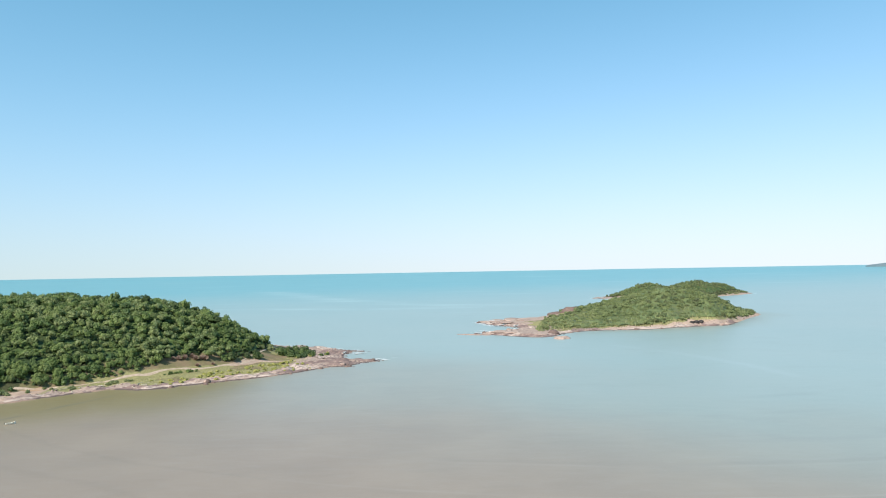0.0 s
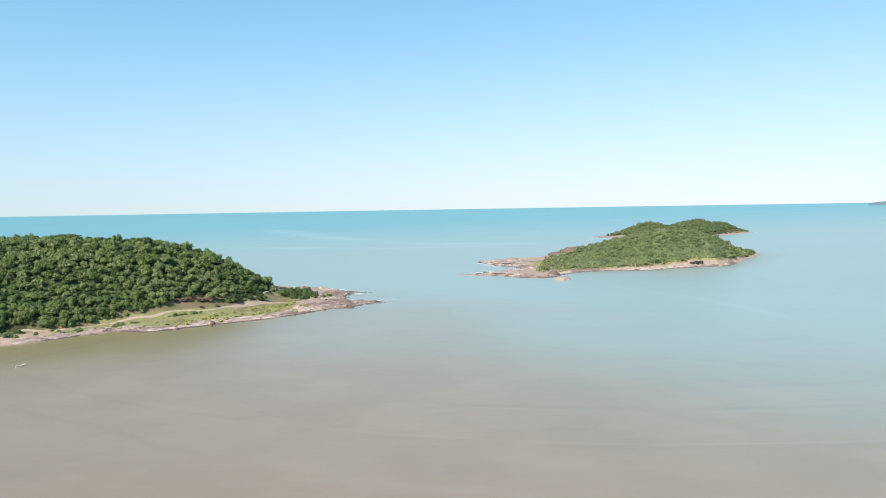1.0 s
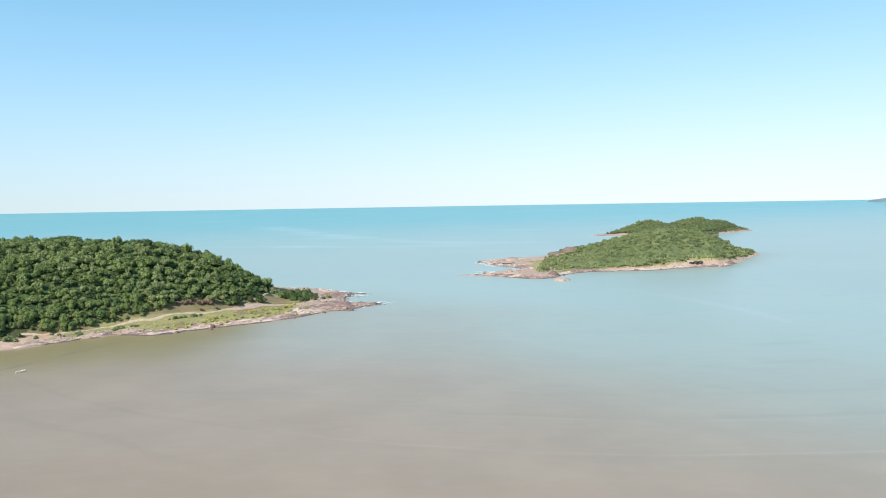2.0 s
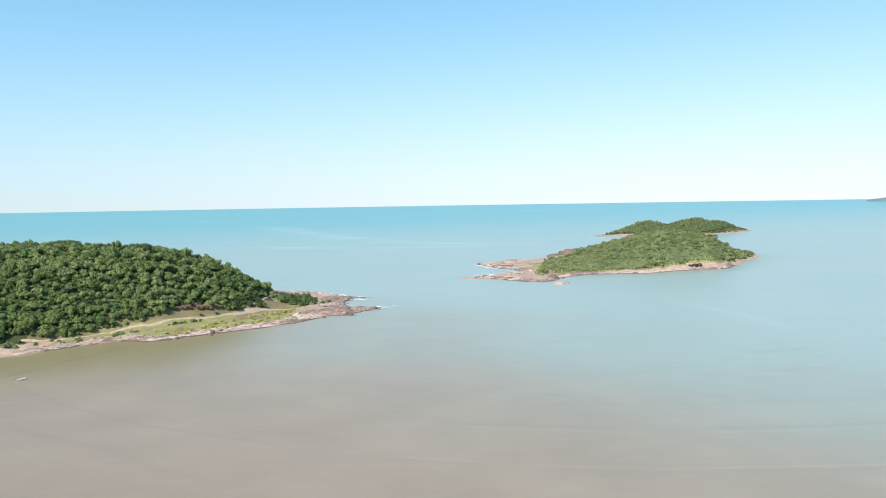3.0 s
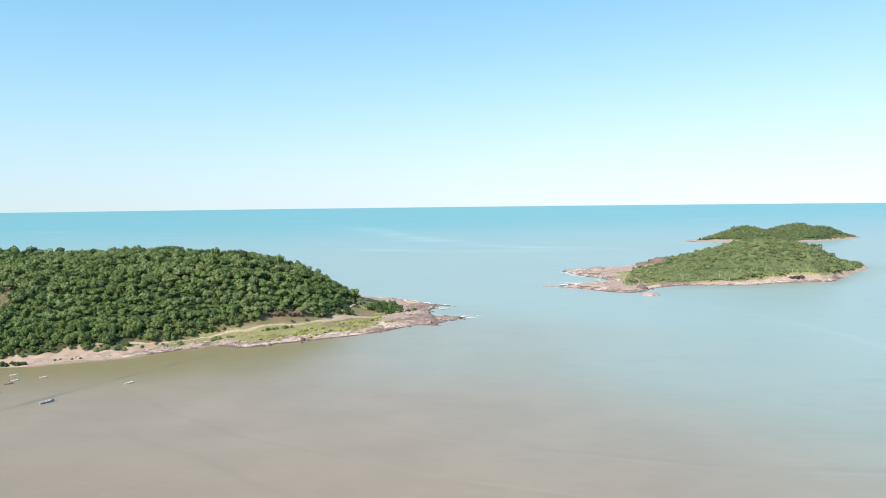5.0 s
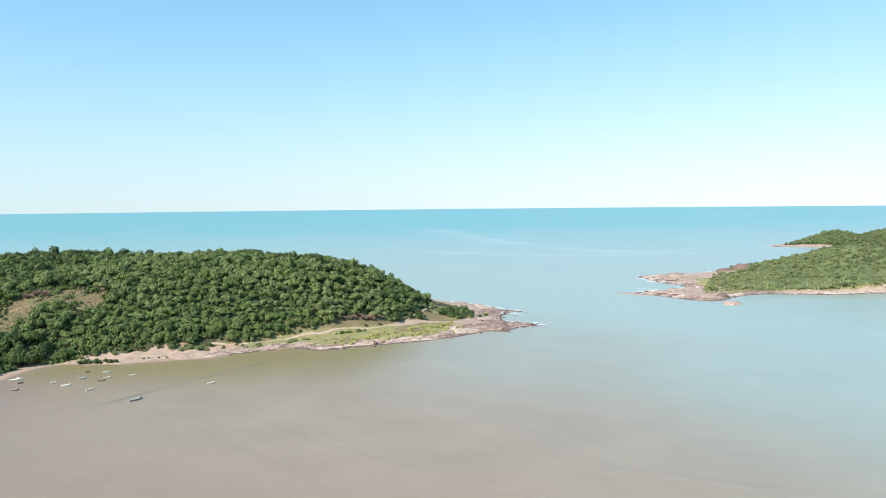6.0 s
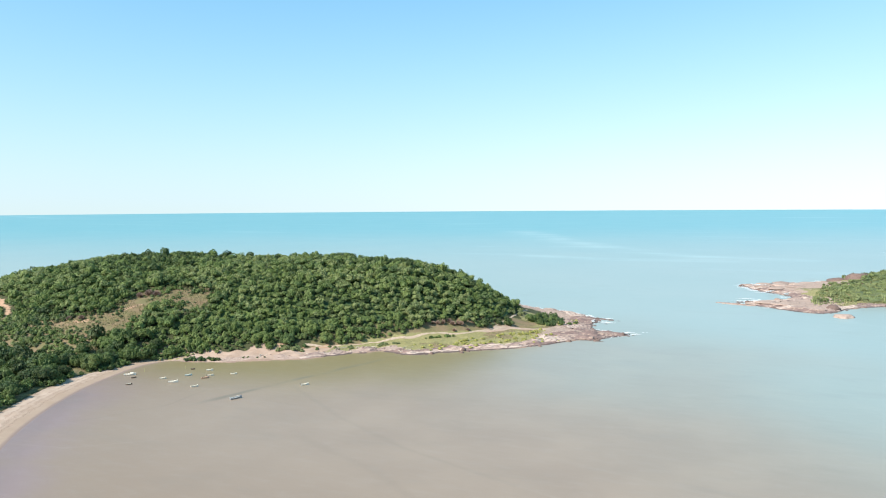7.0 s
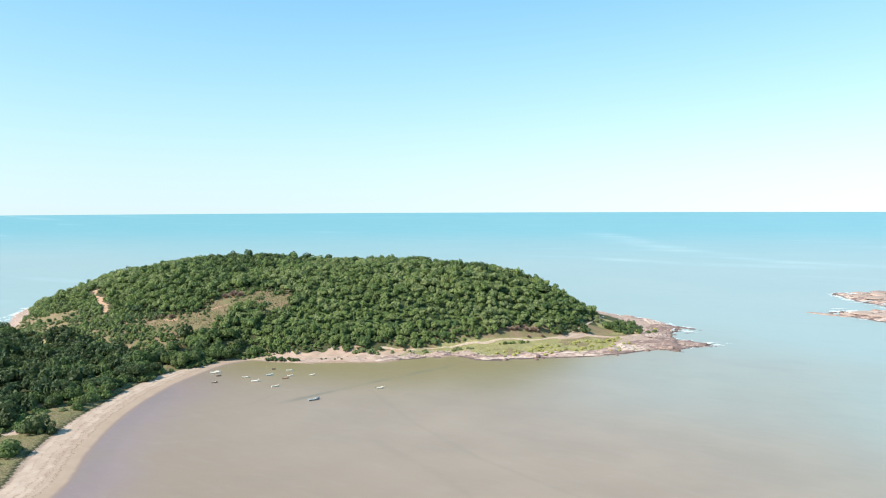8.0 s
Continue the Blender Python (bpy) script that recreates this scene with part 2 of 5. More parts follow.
M_DRIFT = plain("bleached_driftwood", (0.30, 0.26, 0.21), (0.52, 0.47, 0.40), 3.0, 0.85)
M_DRY = plain("dry_slope_grass", (0.17, 0.15, 0.065), (0.30, 0.235, 0.13), 0.6, 0.85)


def shelf_material():
    n = Nodes("layered_shore_rock", 0.8, 0.3)
    a, b = n.noise(0.25, 5, 0.65), n.noise(2.2, 5, 0.7)
    c = n.mix(n.step(a, 0.3, 0.7), (0.29, 0.20, 0.165), (0.46, 0.35, 0.285))
    c = n.mix(n.math("MULTIPLY", n.step(b, 0.50, 0.66), 0.7), c, (0.15, 0.10, 0.09))
    bed = n.math("ADD", n.attr("bed"), n.math("MULTIPLY", n.math("SUBTRACT", b, 0.5), 0.5))
    c = n.mix(n.math("MULTIPLY", n.step(bed, -0.05, -0.35), 0.8), c, (0.165, 0.108, 0.095))
    c = n.mix(n.math("MULTIPLY", n.step(bed, 0.15, 0.45), 0.6), c, (0.52, 0.42, 0.35))
    c = n.mix(n.math("MULTIPLY", n.step(n.attr("strata"), 0.56, 0.86), 0.88), c, (0.16, 0.11, 0.10))
    c = n.mix(n.step(n.math("ADD", n.attr("wet"), n.math("MULTIPLY", n.math("SUBTRACT", b, 0.5), 0.6)), 0.3, 0.7), c, (0.105, 0.075, 0.068))
    n.bump(n.math("ADD", b, a), 0.7, 0.4)
    return n.color(c)


M_SHELF = shelf_material()


def beach_material():
    n = Nodes("beach_sand", 0.9, 0.2)
    d = n.attr("inland")
    a, b = n.noise(0.15, 5, 0.6), n.noise(1.6, 5, 0.7)
    wob = n.math("MULTIPLY", n.math("SUBTRACT", a, 0.5), 6.0)
    dw = n.math("ADD", d, wob)
    c = n.mix(n.step(a, 0.3, 0.7), (0.365, 0.270, 0.205), (0.440, 0.34, 0.27))
    c = n.mix(n.math("MULTIPLY", n.step(dw, 12, 3.5), 0.7), c, (0.30, 0.22, 0.16))
    for at, wide, share in ((6.2, 1.0, 0.8), (9.0, 1.5, 0.7), (12.5, 0.9, 0.7), (16.5, 0.7, 0.5)):
        band = n.step(n.math("ABSOLUTE", n.math("SUBTRACT", dw, at)), wide, wide * 0.2)
        c = n.mix(n.math("MULTIPLY", n.math("MULTIPLY", band, n.step(b, 0.45, 0.62)), share), c, (0.17, 0.11, 0.078))
    c = n.mix(n.step(n.math("ADD", d, n.math("MULTIPLY", wob, 0.25)), 2.2, 0.2), c, (0.235, 0.175, 0.15))
    n.bump(n.math("ADD", b, a), 0.35, 0.3)
    return n.color(c)


M_BEACH = beach_material()
M_SCARP = plain("matted_beach_turf", (0.08, 0.078, 0.036), (0.16, 0.145, 0.07), 1.0, 0.9)
M_PATH = plain("trodden_sand", (0.34, 0.255, 0.18), (0.46, 0.36, 0.275), 0.7, 0.9)
# near black: the dark of a shaded hollow put into the rock colour
M_HOLLOW_SHADE = plain("shaded_hollow_black", (0.014, 0.013, 0.013), (0.045, 0.036, 0.032), 0.8, 0.6)
M_VERGE = plain("verge_grass", (0.062, 0.068, 0.028), (0.135, 0.125, 0.056), 0.8, 0.85)
M_FOAM = plain("surf_foam", (0.62, 0.66, 0.66), (0.86, 0.87, 0.86), 0.7, 0.7)
# blue-grey of the air's haze put into the land's colour
M_HAZE_LAND = plain("haze_tinted_land", (0.085, 0.13, 0.155), (0.12, 0.165, 0.18), 0.01, 0.95)

# ---- the lie of the land ----
def vnoise(x, y, size, seed=0):
    """Smooth value noise between -1 and 1, with lattice cells of that size."""
    x, y = np.asarray(x, float) / size, np.asarray(y, float) / size
    i, j = np.floor(x).astype(np.int64), np.floor(y).astype(np.int64)
    u, v = x - i, y - j
    u, v = u * u * (3 - 2 * u), v * v * (3 - 2 * v)

    def h(a, b):
        n = (a * 374761393 + b * 668265263 + seed * 1442695041) & 0x7FFFFFFF
        n = ((n ^ (n >> 13)) * 1274126177) & 0x7FFFFFFF
        return ((n ^ (n >> 16)) & 0xFFFF) / 32767.5 - 1
    return (h(i, j) * (1 - u) + h(i + 1, j) * u) * (1 - v) + (h(i, j + 1) * (1 - u) + h(i + 1, j + 1) * u) * v


def fbm(x, y, size, seed=0, octaves=4):
    return sum(vnoise(x, y, size / 2 ** k, seed + k) * 0.5 ** k for k in range(octaves))


def smooth(x, lo, hi):
    t = np.clip((np.asarray(x, float) - lo) / (hi - lo), 0, 1)
    return t * t * (3 - 2 * t)


def spline(points, steps=6):
    """A closed Catmull-Rom curve through the points."""
    p = np.array(points, float)
    a, b, c, d = np.roll(p, 1, 0), p, np.roll(p, -1, 0), np.roll(p, -2, 0)
    out = []
    for t in np.arange(steps) / steps:
        out.append(0.5 * (2 * b + (c - a) * t + (2 * a - 5 * b + 4 * c - d) * t ** 2 + (3 * b - a - 3 * c + d) * t ** 3))
    return np.stack(out, 1).reshape(-1, 2)


def inland(curve, x, y):
    """Distance from the shore: positive on land."""
    x, y = np.asarray(x, float), np.asarray(y, float)
    best = np.full(x.shape, 1e12)
    inside = np.zeros(x.shape, bool)
    for (ax, ay), (bx, by) in zip(curve, np.roll(curve, -1, 0)):
        dx, dy = bx - ax, by - ay
        t = np.clip(((x - ax) * dx + (y - ay) * dy) / (dx * dx + dy * dy + 1e-9), 0, 1)
        np.minimum(best, (x - ax - t * dx) ** 2 + (y - ay - t * dy) ** 2, out=best)
        if ay != by:
            inside ^= ((ay > y) != (by > y)) & (x < dx * (y - ay) / dy + ax)
    return np.where(inside, 1, -1) * np.sqrt(best)


HEAD_FRONT = [(-236, -420), (-206, -230), (-190, -80), (-188, 30), (-207, 101), (-228.5, 149), (-254.5, 178.5), (-277, 207), (-296, 238),
              (-310.5, 271), (-318.5, 302), (-321, 325), (-313, 338.5), (-298, 341), (-280, 345), (-262, 357.5), (-243, 366), (-226, 383), (-213, 397),
              (-198, 409), (-177, 406), (-149, 427), (-117, 449), (-93, 478), (-83, 489), (-72, 493), (-61, 507), (-51, 520)]
HEAD_BACK = [(-57, 527), (-67, 529), (-79, 535), (-83, 559), (-80, 577), (-98, 606), (-112, 617), (-140, 628), (-180, 655), (-260, 690), (-360, 705),
             (-470, 690), (-580, 640), (-660, 560), (-700, 480), (-692, 430), (-660, 392), (-600, 345), (-560, 290), (-545, 190),
             (-570, 40), (-640, -200), (-700, -420)]
ISLE_SHORE = [(43, 727), (50, 712), (69, 692), (91, 677), (108, 684), (122, 707), (141, 727), (160, 739), (194, 742),
              (225, 744), (262, 760), (299, 773), (323, 778), (348, 813), (397, 883), (436, 940), (436, 985), (380, 1005),
              (290, 990), (210, 975), (150, 962), (120, 938), (87, 914), (54, 893), (47, 876), (60, 834), (78, 808), (89, 784), (72, 757), (50, 742)]
FAR_SHORE = [(338, 1520), (394, 1504), (463, 1488), (540, 1500), (600, 1520), (674, 1575), (756, 1668), (748, 1730), (660, 1745),
             (540, 1700), (430, 1640), (350, 1570)]

# each: shore curve, the ridge's two ends, and along it the height of the ground and how far its slopes reach to either side
LANDS = {
    "head": dict(shore=spline(HEAD_FRONT + HEAD_BACK), a=(-700, 440), b=(-125, 575), foot=2.7,
                 at=(0, .035, .106, .2, .265, .342, .42, .5, .6, .69, .75, .81, .853, .894, .918, .951, .975, 1),
                 crest=(0, 0, 8, 29, 40.5, 46, 47.5, 46, 45, 45, 43.6, 42.5, 35, 26.6, 20.2, 7.5, 2, 0),
                 front=(25, 50, 100, 150, 180, 205, 206, 205, 185, 160, 142, 125, 112, 98, 88, 72, 55, 40),
                 back=(25, 50, 90, 110, 125, 140, 146, 150, 145, 135, 125, 110, 95, 80, 70, 55, 45, 35), power=2.1),
    "isle": dict(shore=spline(ISLE_SHORE), a=(70, 830), b=(440, 950), foot=2.6,
                 at=(0, .12, .22, .29, .37, .435, .522, .567, .623, .681, .739, .8, .872, .921, 1),
                 crest=(0, 3, 8, 13.5, 18.5, 23, 32.3, 36.3, 38.5, 33.5, 22, 13.5, 4, 0, 0),
                 front=(40, 90, 110, 118, 125, 132, 140, 142, 142, 135, 125, 105, 80, 60, 30),
                 back=(30, 50, 65, 75, 80, 85, 90, 92, 92, 88, 80, 70, 55, 40, 25), power=1.7),
    "far": dict(shore=spline(FAR_SHORE), a=(335, 1528), b=(765, 1692), foot=2.5,
                at=(0, .08, .16, .26, .33, .4, .456, .53, .626, .686, .788, .872, .937, 1),
                crest=(0, 0, 3.5, 17, 24.5, 20, 10, 21, 28, 20, 18, 6, 0, 0),
                front=(30, 40, 50, 55, 58, 60, 65, 75, 90, 90, 85, 60, 35, 20),
                back=(30, 50, 60, 70, 75, 75, 75, 75, 75, 75, 65, 50, 35, 20), power=1.6),
}


def ridge(land, x, y):
    """How far along the ridge, the share of the way down its slope (1 at the foot) and the crest's height there."""
    (ax, ay), (bx, by) = land["a"], land["b"]
    dx, dy = bx - ax, by - ay
    size = math.hypot(dx, dy)
    k = ((x - ax) * dx + (y - ay) * dy) / size ** 2
    s = ((x - ax) * dy - (y - ay) * dx) / size
    kc = np.clip(k, 0, 1)
    width = np.where(s > 0, np.interp(kc, land["at"], land["front"]), np.interp(kc, land["at"], land["back"]))
    past = np.maximum(np.abs(k - kc) * size, 0)
    u = np.hypot(s, past) / width
    return k, u, np.interp(kc, land["at"], land["crest"])


def height(name, x, y, d=None):
    """Height of the ground, distance from the shore and share of the slope."""
    land = LANDS[name]
    x, y = np.asarray(x, float), np.asarray(y, float)
    if d is None:
        d = inland(land["shore"], x, y)
    k, u, crest = ridge(land, x, y)
    hill = crest * np.clip(1 - np.clip(u, 0, 1) ** land["power"], 0, 1)
    hill *= smooth(d, 0, 30) * (1 + 0.05 * vnoise(x, y, 45, 3))
    if name == "head":
        sandy = np.maximum(smooth(-x, 270, 300), smooth(-y, -320, -290)) * smooth(-y, -350, -320)      # the beach's long slope; elsewhere a low rocky bank
    else:
        sandy = np.zeros_like(x)
    bank = land["foot"] * (1 - np.exp(-np.maximum(d, 0) / 11))
    slope = np.minimum(np.maximum(d, 0) * 0.075, 1.7) + 0.9 * smooth(d, 20, 23)
    low = bank * (1 - sandy) + slope * sandy
    rough = (1 - sandy) * smooth(d, -4, 5) * smooth(d, 45, 15)
    ledge = np.abs(fbm(x, y, 11, 7)) * 1.5 + vnoise(x, y, 3.1, 17) * 0.35
    z = np.where(d > 0, low, np.maximum(d * 0.12, -3)) + hill + rough * (ledge - 0.55) * 0.9 + 0.15 * vnoise(x, y, 6, 5) * (1 - sandy * smooth(d, 14, 8))
    return z, d, u, k

# ---- builders ----
def mesh_from(name, verts, faces, material, smooth_faces=False):
    """A mesh from an array of corners and an array (or list) of faces."""
    me = bpy.data.meshes.new(name)
    verts = np.asarray(verts, np.float32)
    if isinstance(faces, np.ndarray):
        n, k = faces.shape
        me.vertices.add(len(verts))
        me.vertices.foreach_set("co", verts.ravel())
        me.loops.add(n * k)
        me.loops.foreach_set("vertex_index", faces.astype(np.int32).ravel())
        me.polygons.add(n)
        me.polygons.foreach_set("loop_start", np.arange(0, n * k, k, dtype=np.int32))
        me.update(calc_edges=True)
    else:
        me.from_pydata(verts.tolist(), [], faces)
    me.polygons.foreach_set("use_smooth", np.full(len(me.polygons), smooth_faces))
    me.materials.append(material)
    return me


def value(me, name, values):
    a = me.attributes.new(name, "FLOAT", "POINT")
    a.data.foreach_set("value", np.asarray(values, np.float32))


def part(name, bm, material, parent, label=""):
    """Links a bmesh as one mesh under a thing or a part."""
    me = bpy.data.meshes.new(name)
    bm.to_mesh(me)
    bm.free()
    me.materials.append(material)
    return hang(name, me, parent, label)


def hang(name, me, parent, label=""):
    ob = new(name, me)
    ob.parent = parent
    if label:
        tagged(ob, label)
    return ob


def near_line(x, y, points):
    """Distance from a broken line in plan."""
    best = np.full(np.shape(x), 1e12)
    for (ax, ay), (bx, by) in zip(points, points[1:]):
        dx, dy = bx - ax, by - ay
        t = np.clip(((x - ax) * dx + (y - ay) * dy) / (dx * dx + dy * dy), 0, 1)
        best = np.minimum(best, (x - ax - t * dx) ** 2 + (y - ay - t * dy) ** 2)
    return np.sqrt(best)


BARE = [(-406, 334), (-390, 342), (-372, 345), (-370, 366), (-378, 388), (-350, 402)]
WESTBANK = [(-640, 374), (-605, 354), (-545, 325), (-512, 331), (-495, 332)]
TRACK = [(-521, 375), (-508, 364), (-495, 361), (-483, 351), (-468, 346), (-454, 335)]
FOOTPATH = [(-252, 393), (-240, 399), (-229, 406), (-218, 416), (-208, 428), (-196, 439), (-180, 454), (-164, 468), (-148, 487), (-137, 506), (-120, 507), (-110, 512)]
UPPATH = [(-146, 494), (-142, 527), (-141, 557), (-145, 591)]


def verge(y):
    """Width of the beach's sand."""
    return np.interp(y, [-400, 140, 152, 182, 206, 224, 257, 280, 295, 308, 330], [20, 20.4, 21.4, 20.6, 19.4, 17.8, 18.2, 18.4, 15, 11, 8])


def wood_back(y, bush=0):
    """How far behind the sand the wood begins along the beach."""
    return np.interp(y, [150, 178, 202, 214, 222, 231, 242, 262, 300], [34 - bush, 24 - bush, 18.5 - bush, 15 - bush, 9 - bush, 6 - bush / 2, 4.5, 3.5, 3])


def cove_edge(x):
    """How far inland the wood begins above the cove."""
    return np.interp(x, [-345, -318, -308, -298, -285, -262, -240, -222, -200], [5, 7, 12, 20, 24, 27, 22, 21, 24])


def zones(name, x, y, z, d, u, k):
    """Shares of sand, rock, grass, dry slope and wet ground."""
    wob = 3.5 * vnoise(x, y, 14, 31) + 2 * vnoise(x, y, 5, 32)
    if name == "head":
        beach = np.maximum(smooth(-x, 292, 305), smooth(-y, -320, -290)) * smooth(-y, -345, -325) * smooth(x, -430, -410)
        cove = smooth(-x, 222, 240) * smooth(x, -318, -300) * smooth(y, 330, 345)
        west = smooth(-x, 560, 575) * smooth(y, 250, 300)
        head = 1 - np.clip(beach + cove + west, 0, 1)
        wide = verge(y)
        sand = beach * smooth(d, wide + 1.5, wide - 1.5) + cove * smooth(d + wob, 24, 19)
        sand = np.maximum(sand, smooth(x, -158, -148) * smooth(near_line(x, y, FOOTPATH) + wob * 0.5, 3.4, 1.6))
        sand = np.maximum(sand, beach * smooth(near_line(x, y, [(-318, 168), (-300, 177)]) + wob * 0.5, 5, 3))
        sand = np.maximum(sand, 0.5 * west * smooth(u + wob * 0.01, 0.86, 0.92))
        rock_west = 0.55 * west * smooth(u + wob * 0.02, 0.9, 0.96)
        tip = smooth(x + wob + 0.4 * np.maximum(0, y - 540), -118, -106)
        rock = smooth(x, -240, -225) * head * np.maximum(smooth(d + wob, 9, 6), tip) + np.maximum(rock_west, west * smooth(d + wob, 22, 14)) + cove * smooth(vnoise(x, y, 9, 41), 0.15, 0.4) * smooth(d, 14, 5)
        rock = np.maximum(rock, head * smooth(y, 590, 610) * smooth(d + wob, 30, 24))
        grass = head * smooth(x, -520, -500) * np.maximum(smooth(u, 0.9, 1.0), smooth(x, -150, -138)) + 0.45 * beach * smooth(d, wide - 1, wide + 1) * smooth(d + wob, wide + 44, wide + 36)
        dry = np.maximum(np.maximum(smooth(near_line(x, y, BARE) + wob, 16, 10), smooth(near_line(x - 7, y + 10, BARE) + wob, 14, 8)), smooth(near_line(x, y, WESTBANK) + wob, 13, 8))
        dry = np.maximum(dry, 0.8 * smooth(-x, 364, 376) * smooth(x, -520, -505) * smooth(u, 0.74, 0.8) * smooth(y, 300, 306) * smooth(u, 1.02, 0.99))
        dry = np.maximum(dry, smooth(near_line(x, y, FOOTPATH[1:9]) + wob, 14, 8))
        dry = np.maximum(dry, head * smooth(x, -175, -162) * smooth(u, 0.5, 0.7))
        grass = grass * (1 - 0.8 * head * smooth(x, -150, -140) * smooth(vnoise(x, y, 11, 77), -0.3, 0.1)) * (1 - 0.7 * head * smooth(fbm(x, y, 16, 78), 0.15, 0.4))
        dry = np.maximum(dry, head * smooth(u, 0.88, 0.95))
        dry = np.maximum(dry, 0.55 * beach * smooth(d, wide - 1, wide + 1) * smooth(d + wob, wide + 44, wide + 36))
        soil = smooth(near_line(x, y, TRACK) + wob * 0.3, 2.8, 1.4)
        soil = np.maximum(soil, 0.9 * smooth(near_line(x, y, [(-262, 383), (-248, 391), (-236, 402)]) + wob * 0.7, 4, 1))
        soil = np.maximum(soil, 0.9 * smooth(near_line(x, y, [(-398, 342), (-392, 344)]) + wob * 0.6, 3.5, 1.0))
        soil = np.maximum(soil, 0.9 * smooth(near_line(x, y, [(-379, 362), (-373, 375)]) + wob * 0.5, 3.0, 0.8))
        wet = beach * smooth(d, 5.0, 1.5) + (head + cove) * smooth(d, 3.0, 1.0)
    else:
        tip = smooth(k + wob * 0.01, 0.10, 0.04)
        rock = np.maximum(smooth(d + wob, 13, 8), tip)
        if name == "isle":
            rock = np.maximum(rock, smooth(x + wob, 172, 160) * smooth(y, 825, 840))
        d = d + 7 * smooth(k, 0.5, 0.7)
        sand = smooth(d + wob, 17, 13) * smooth(k, 0.12, 0.2) * (1 - smooth(d, 5, 8) * 0.3)
        rock = np.where(k > 0.2, rock * smooth(vnoise(x, y, 12, 44), -0.25, 0.1), rock)
        grass = (0.42 if name == "far" else 0.62) + 0.2 * vnoise(x, y, 16, 45)
        dry = smooth(vnoise(x, y, 20, 9), 0.0, 0.5) * 0.6
        if name == "far":
            rock = np.maximum(rock, smooth(d + wob, 30, 22) * smooth(x, 540, 480))
        wet = smooth(d, 3.0, 0.5)
        soil = np.zeros_like(d)
    return dict(soil=soil, sand=sand, rock=rock, grass=grass, dry=dry, wet=wet)


def land_mesh(name, kind, x0, x1, y0, y1, step, label):
    xs, ys = np.arange(x0, x1, step), np.arange(y0, y1, step)
    gx, gy = np.meshgrid(xs, ys)
    z, d, u, k = height(name, gx, gy)
    keep = d > -12
    cell = keep[:-1, :-1] & keep[1:, :-1] & keep[:-1, 1:] & keep[1:, 1:]
    idx = np.arange(gx.size).reshape(gx.shape)
    quads = np.stack([idx[:-1, :-1][cell], idx[:-1, 1:][cell], idx[1:, 1:][cell], idx[1:, :-1][cell]], 1)
    used, quads = np.unique(quads, return_inverse=True)
    quads = quads.reshape(-1, 4)
    flat = [a.ravel()[used] for a in (gx, gy, z, d, u, k)]
    me = mesh_from(kind, np.stack(flat[:3], 1), quads, M_GROUND, True)
    for key, v in zones(name, *flat).items():
        value(me, key, np.clip(v, 0, 1))
    return tagged(new(kind, me), label, "ground", kind="structure")


# ---- sea ----
def sea():
    radii = np.concatenate([np.linspace(0, 1200, 110), np.geomspace(1215, 4950, 80)])
    turns = np.linspace(0, 2 * math.pi, 264, endpoint=False)
    r, a = np.meshgrid(radii, turns, indexing="ij")
    x, y = r * np.cos(a), r * np.sin(a)
    rise = 61 * np.clip((r - 1900) / 3050, 0, 1) ** 2         # stands in for the horizon, which lies past the end of the sheet
    d = -inland(LANDS["head"]["shore"], x, y)
    inner = np.minimum(d, 900)
    flow = y * 0.62 + x * 0.45 * smooth(r, 1000, 600) - 0.25 * x * smooth(r, 700, 1600)
    silt = 2.0 - flow / 170 + 0.16 * vnoise(x, y, 160, 51) + 0.10 * vnoise(x, y, 60, 52)
    silt = np.maximum(silt, np.where((inner < 75) & (x < -110) & (y < 540), 0.95 * smooth(inner, 75, 5) * smooth(-x, 110, 190) * smooth(y, 530, 470), -9))
    west = smooth(-x, 420, 560) * smooth(y, 1100, 700)
    silt = silt * (1 - west) - 1.5 * west
    shoal_and_reflection = smooth(inner, 125 + 20 * vnoise(x, y, 40, 54), 6) * smooth(y, 268, 345) * smooth(x, -335, -305) * smooth(x, -90, -150) * smooth(y, 500, 460)
    # dark reflection and shadow of the island, painted into the water tint
    off_isle = -inland(LANDS["isle"]["shore"], x, y)
    shoal_and_reflection = np.maximum(shoal_and_reflection, 0.38 * smooth(off_isle, 36, 4) * smooth(x, 110, 170))
    edge = smooth(inner, 42 + 8 * vnoise(x, y, 30, 53), 4) * smooth(-y, -345, -250) * smooth(-x, 150, 190)
    n, m = r.shape
    idx = np.arange(n * m).reshape(n, m)
    nxt = np.roll(idx, -1, 1)
    quads = np.stack([idx[:-1], idx[1:], nxt[1:], nxt[:-1]], -1).reshape(-1, 4)
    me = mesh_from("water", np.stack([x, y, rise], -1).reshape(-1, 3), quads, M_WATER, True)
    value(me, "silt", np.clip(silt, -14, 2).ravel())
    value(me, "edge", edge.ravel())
    value(me, "shoal_and_reflection", shoal_and_reflection.ravel())
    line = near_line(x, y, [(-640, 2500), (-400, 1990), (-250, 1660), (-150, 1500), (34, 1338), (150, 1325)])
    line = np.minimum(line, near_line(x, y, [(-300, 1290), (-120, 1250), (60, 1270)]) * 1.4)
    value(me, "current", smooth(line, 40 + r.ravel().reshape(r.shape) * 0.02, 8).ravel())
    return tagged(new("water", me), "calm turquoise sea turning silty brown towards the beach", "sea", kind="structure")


sea()
land_mesh("head", "ground", -760, -36, -120, 730, 2.2, "wooded headland with sandy beach, grassy flat and rocky point")
land_mesh("head", "south_ground", -760, -150, -430, -117, 6, "grassy and wooded land behind the beach")
land_mesh("isle", "island_ground", -6, 460, 640, 1030, 2.4, "small island with pinkish rock shore and scrub-covered hill")
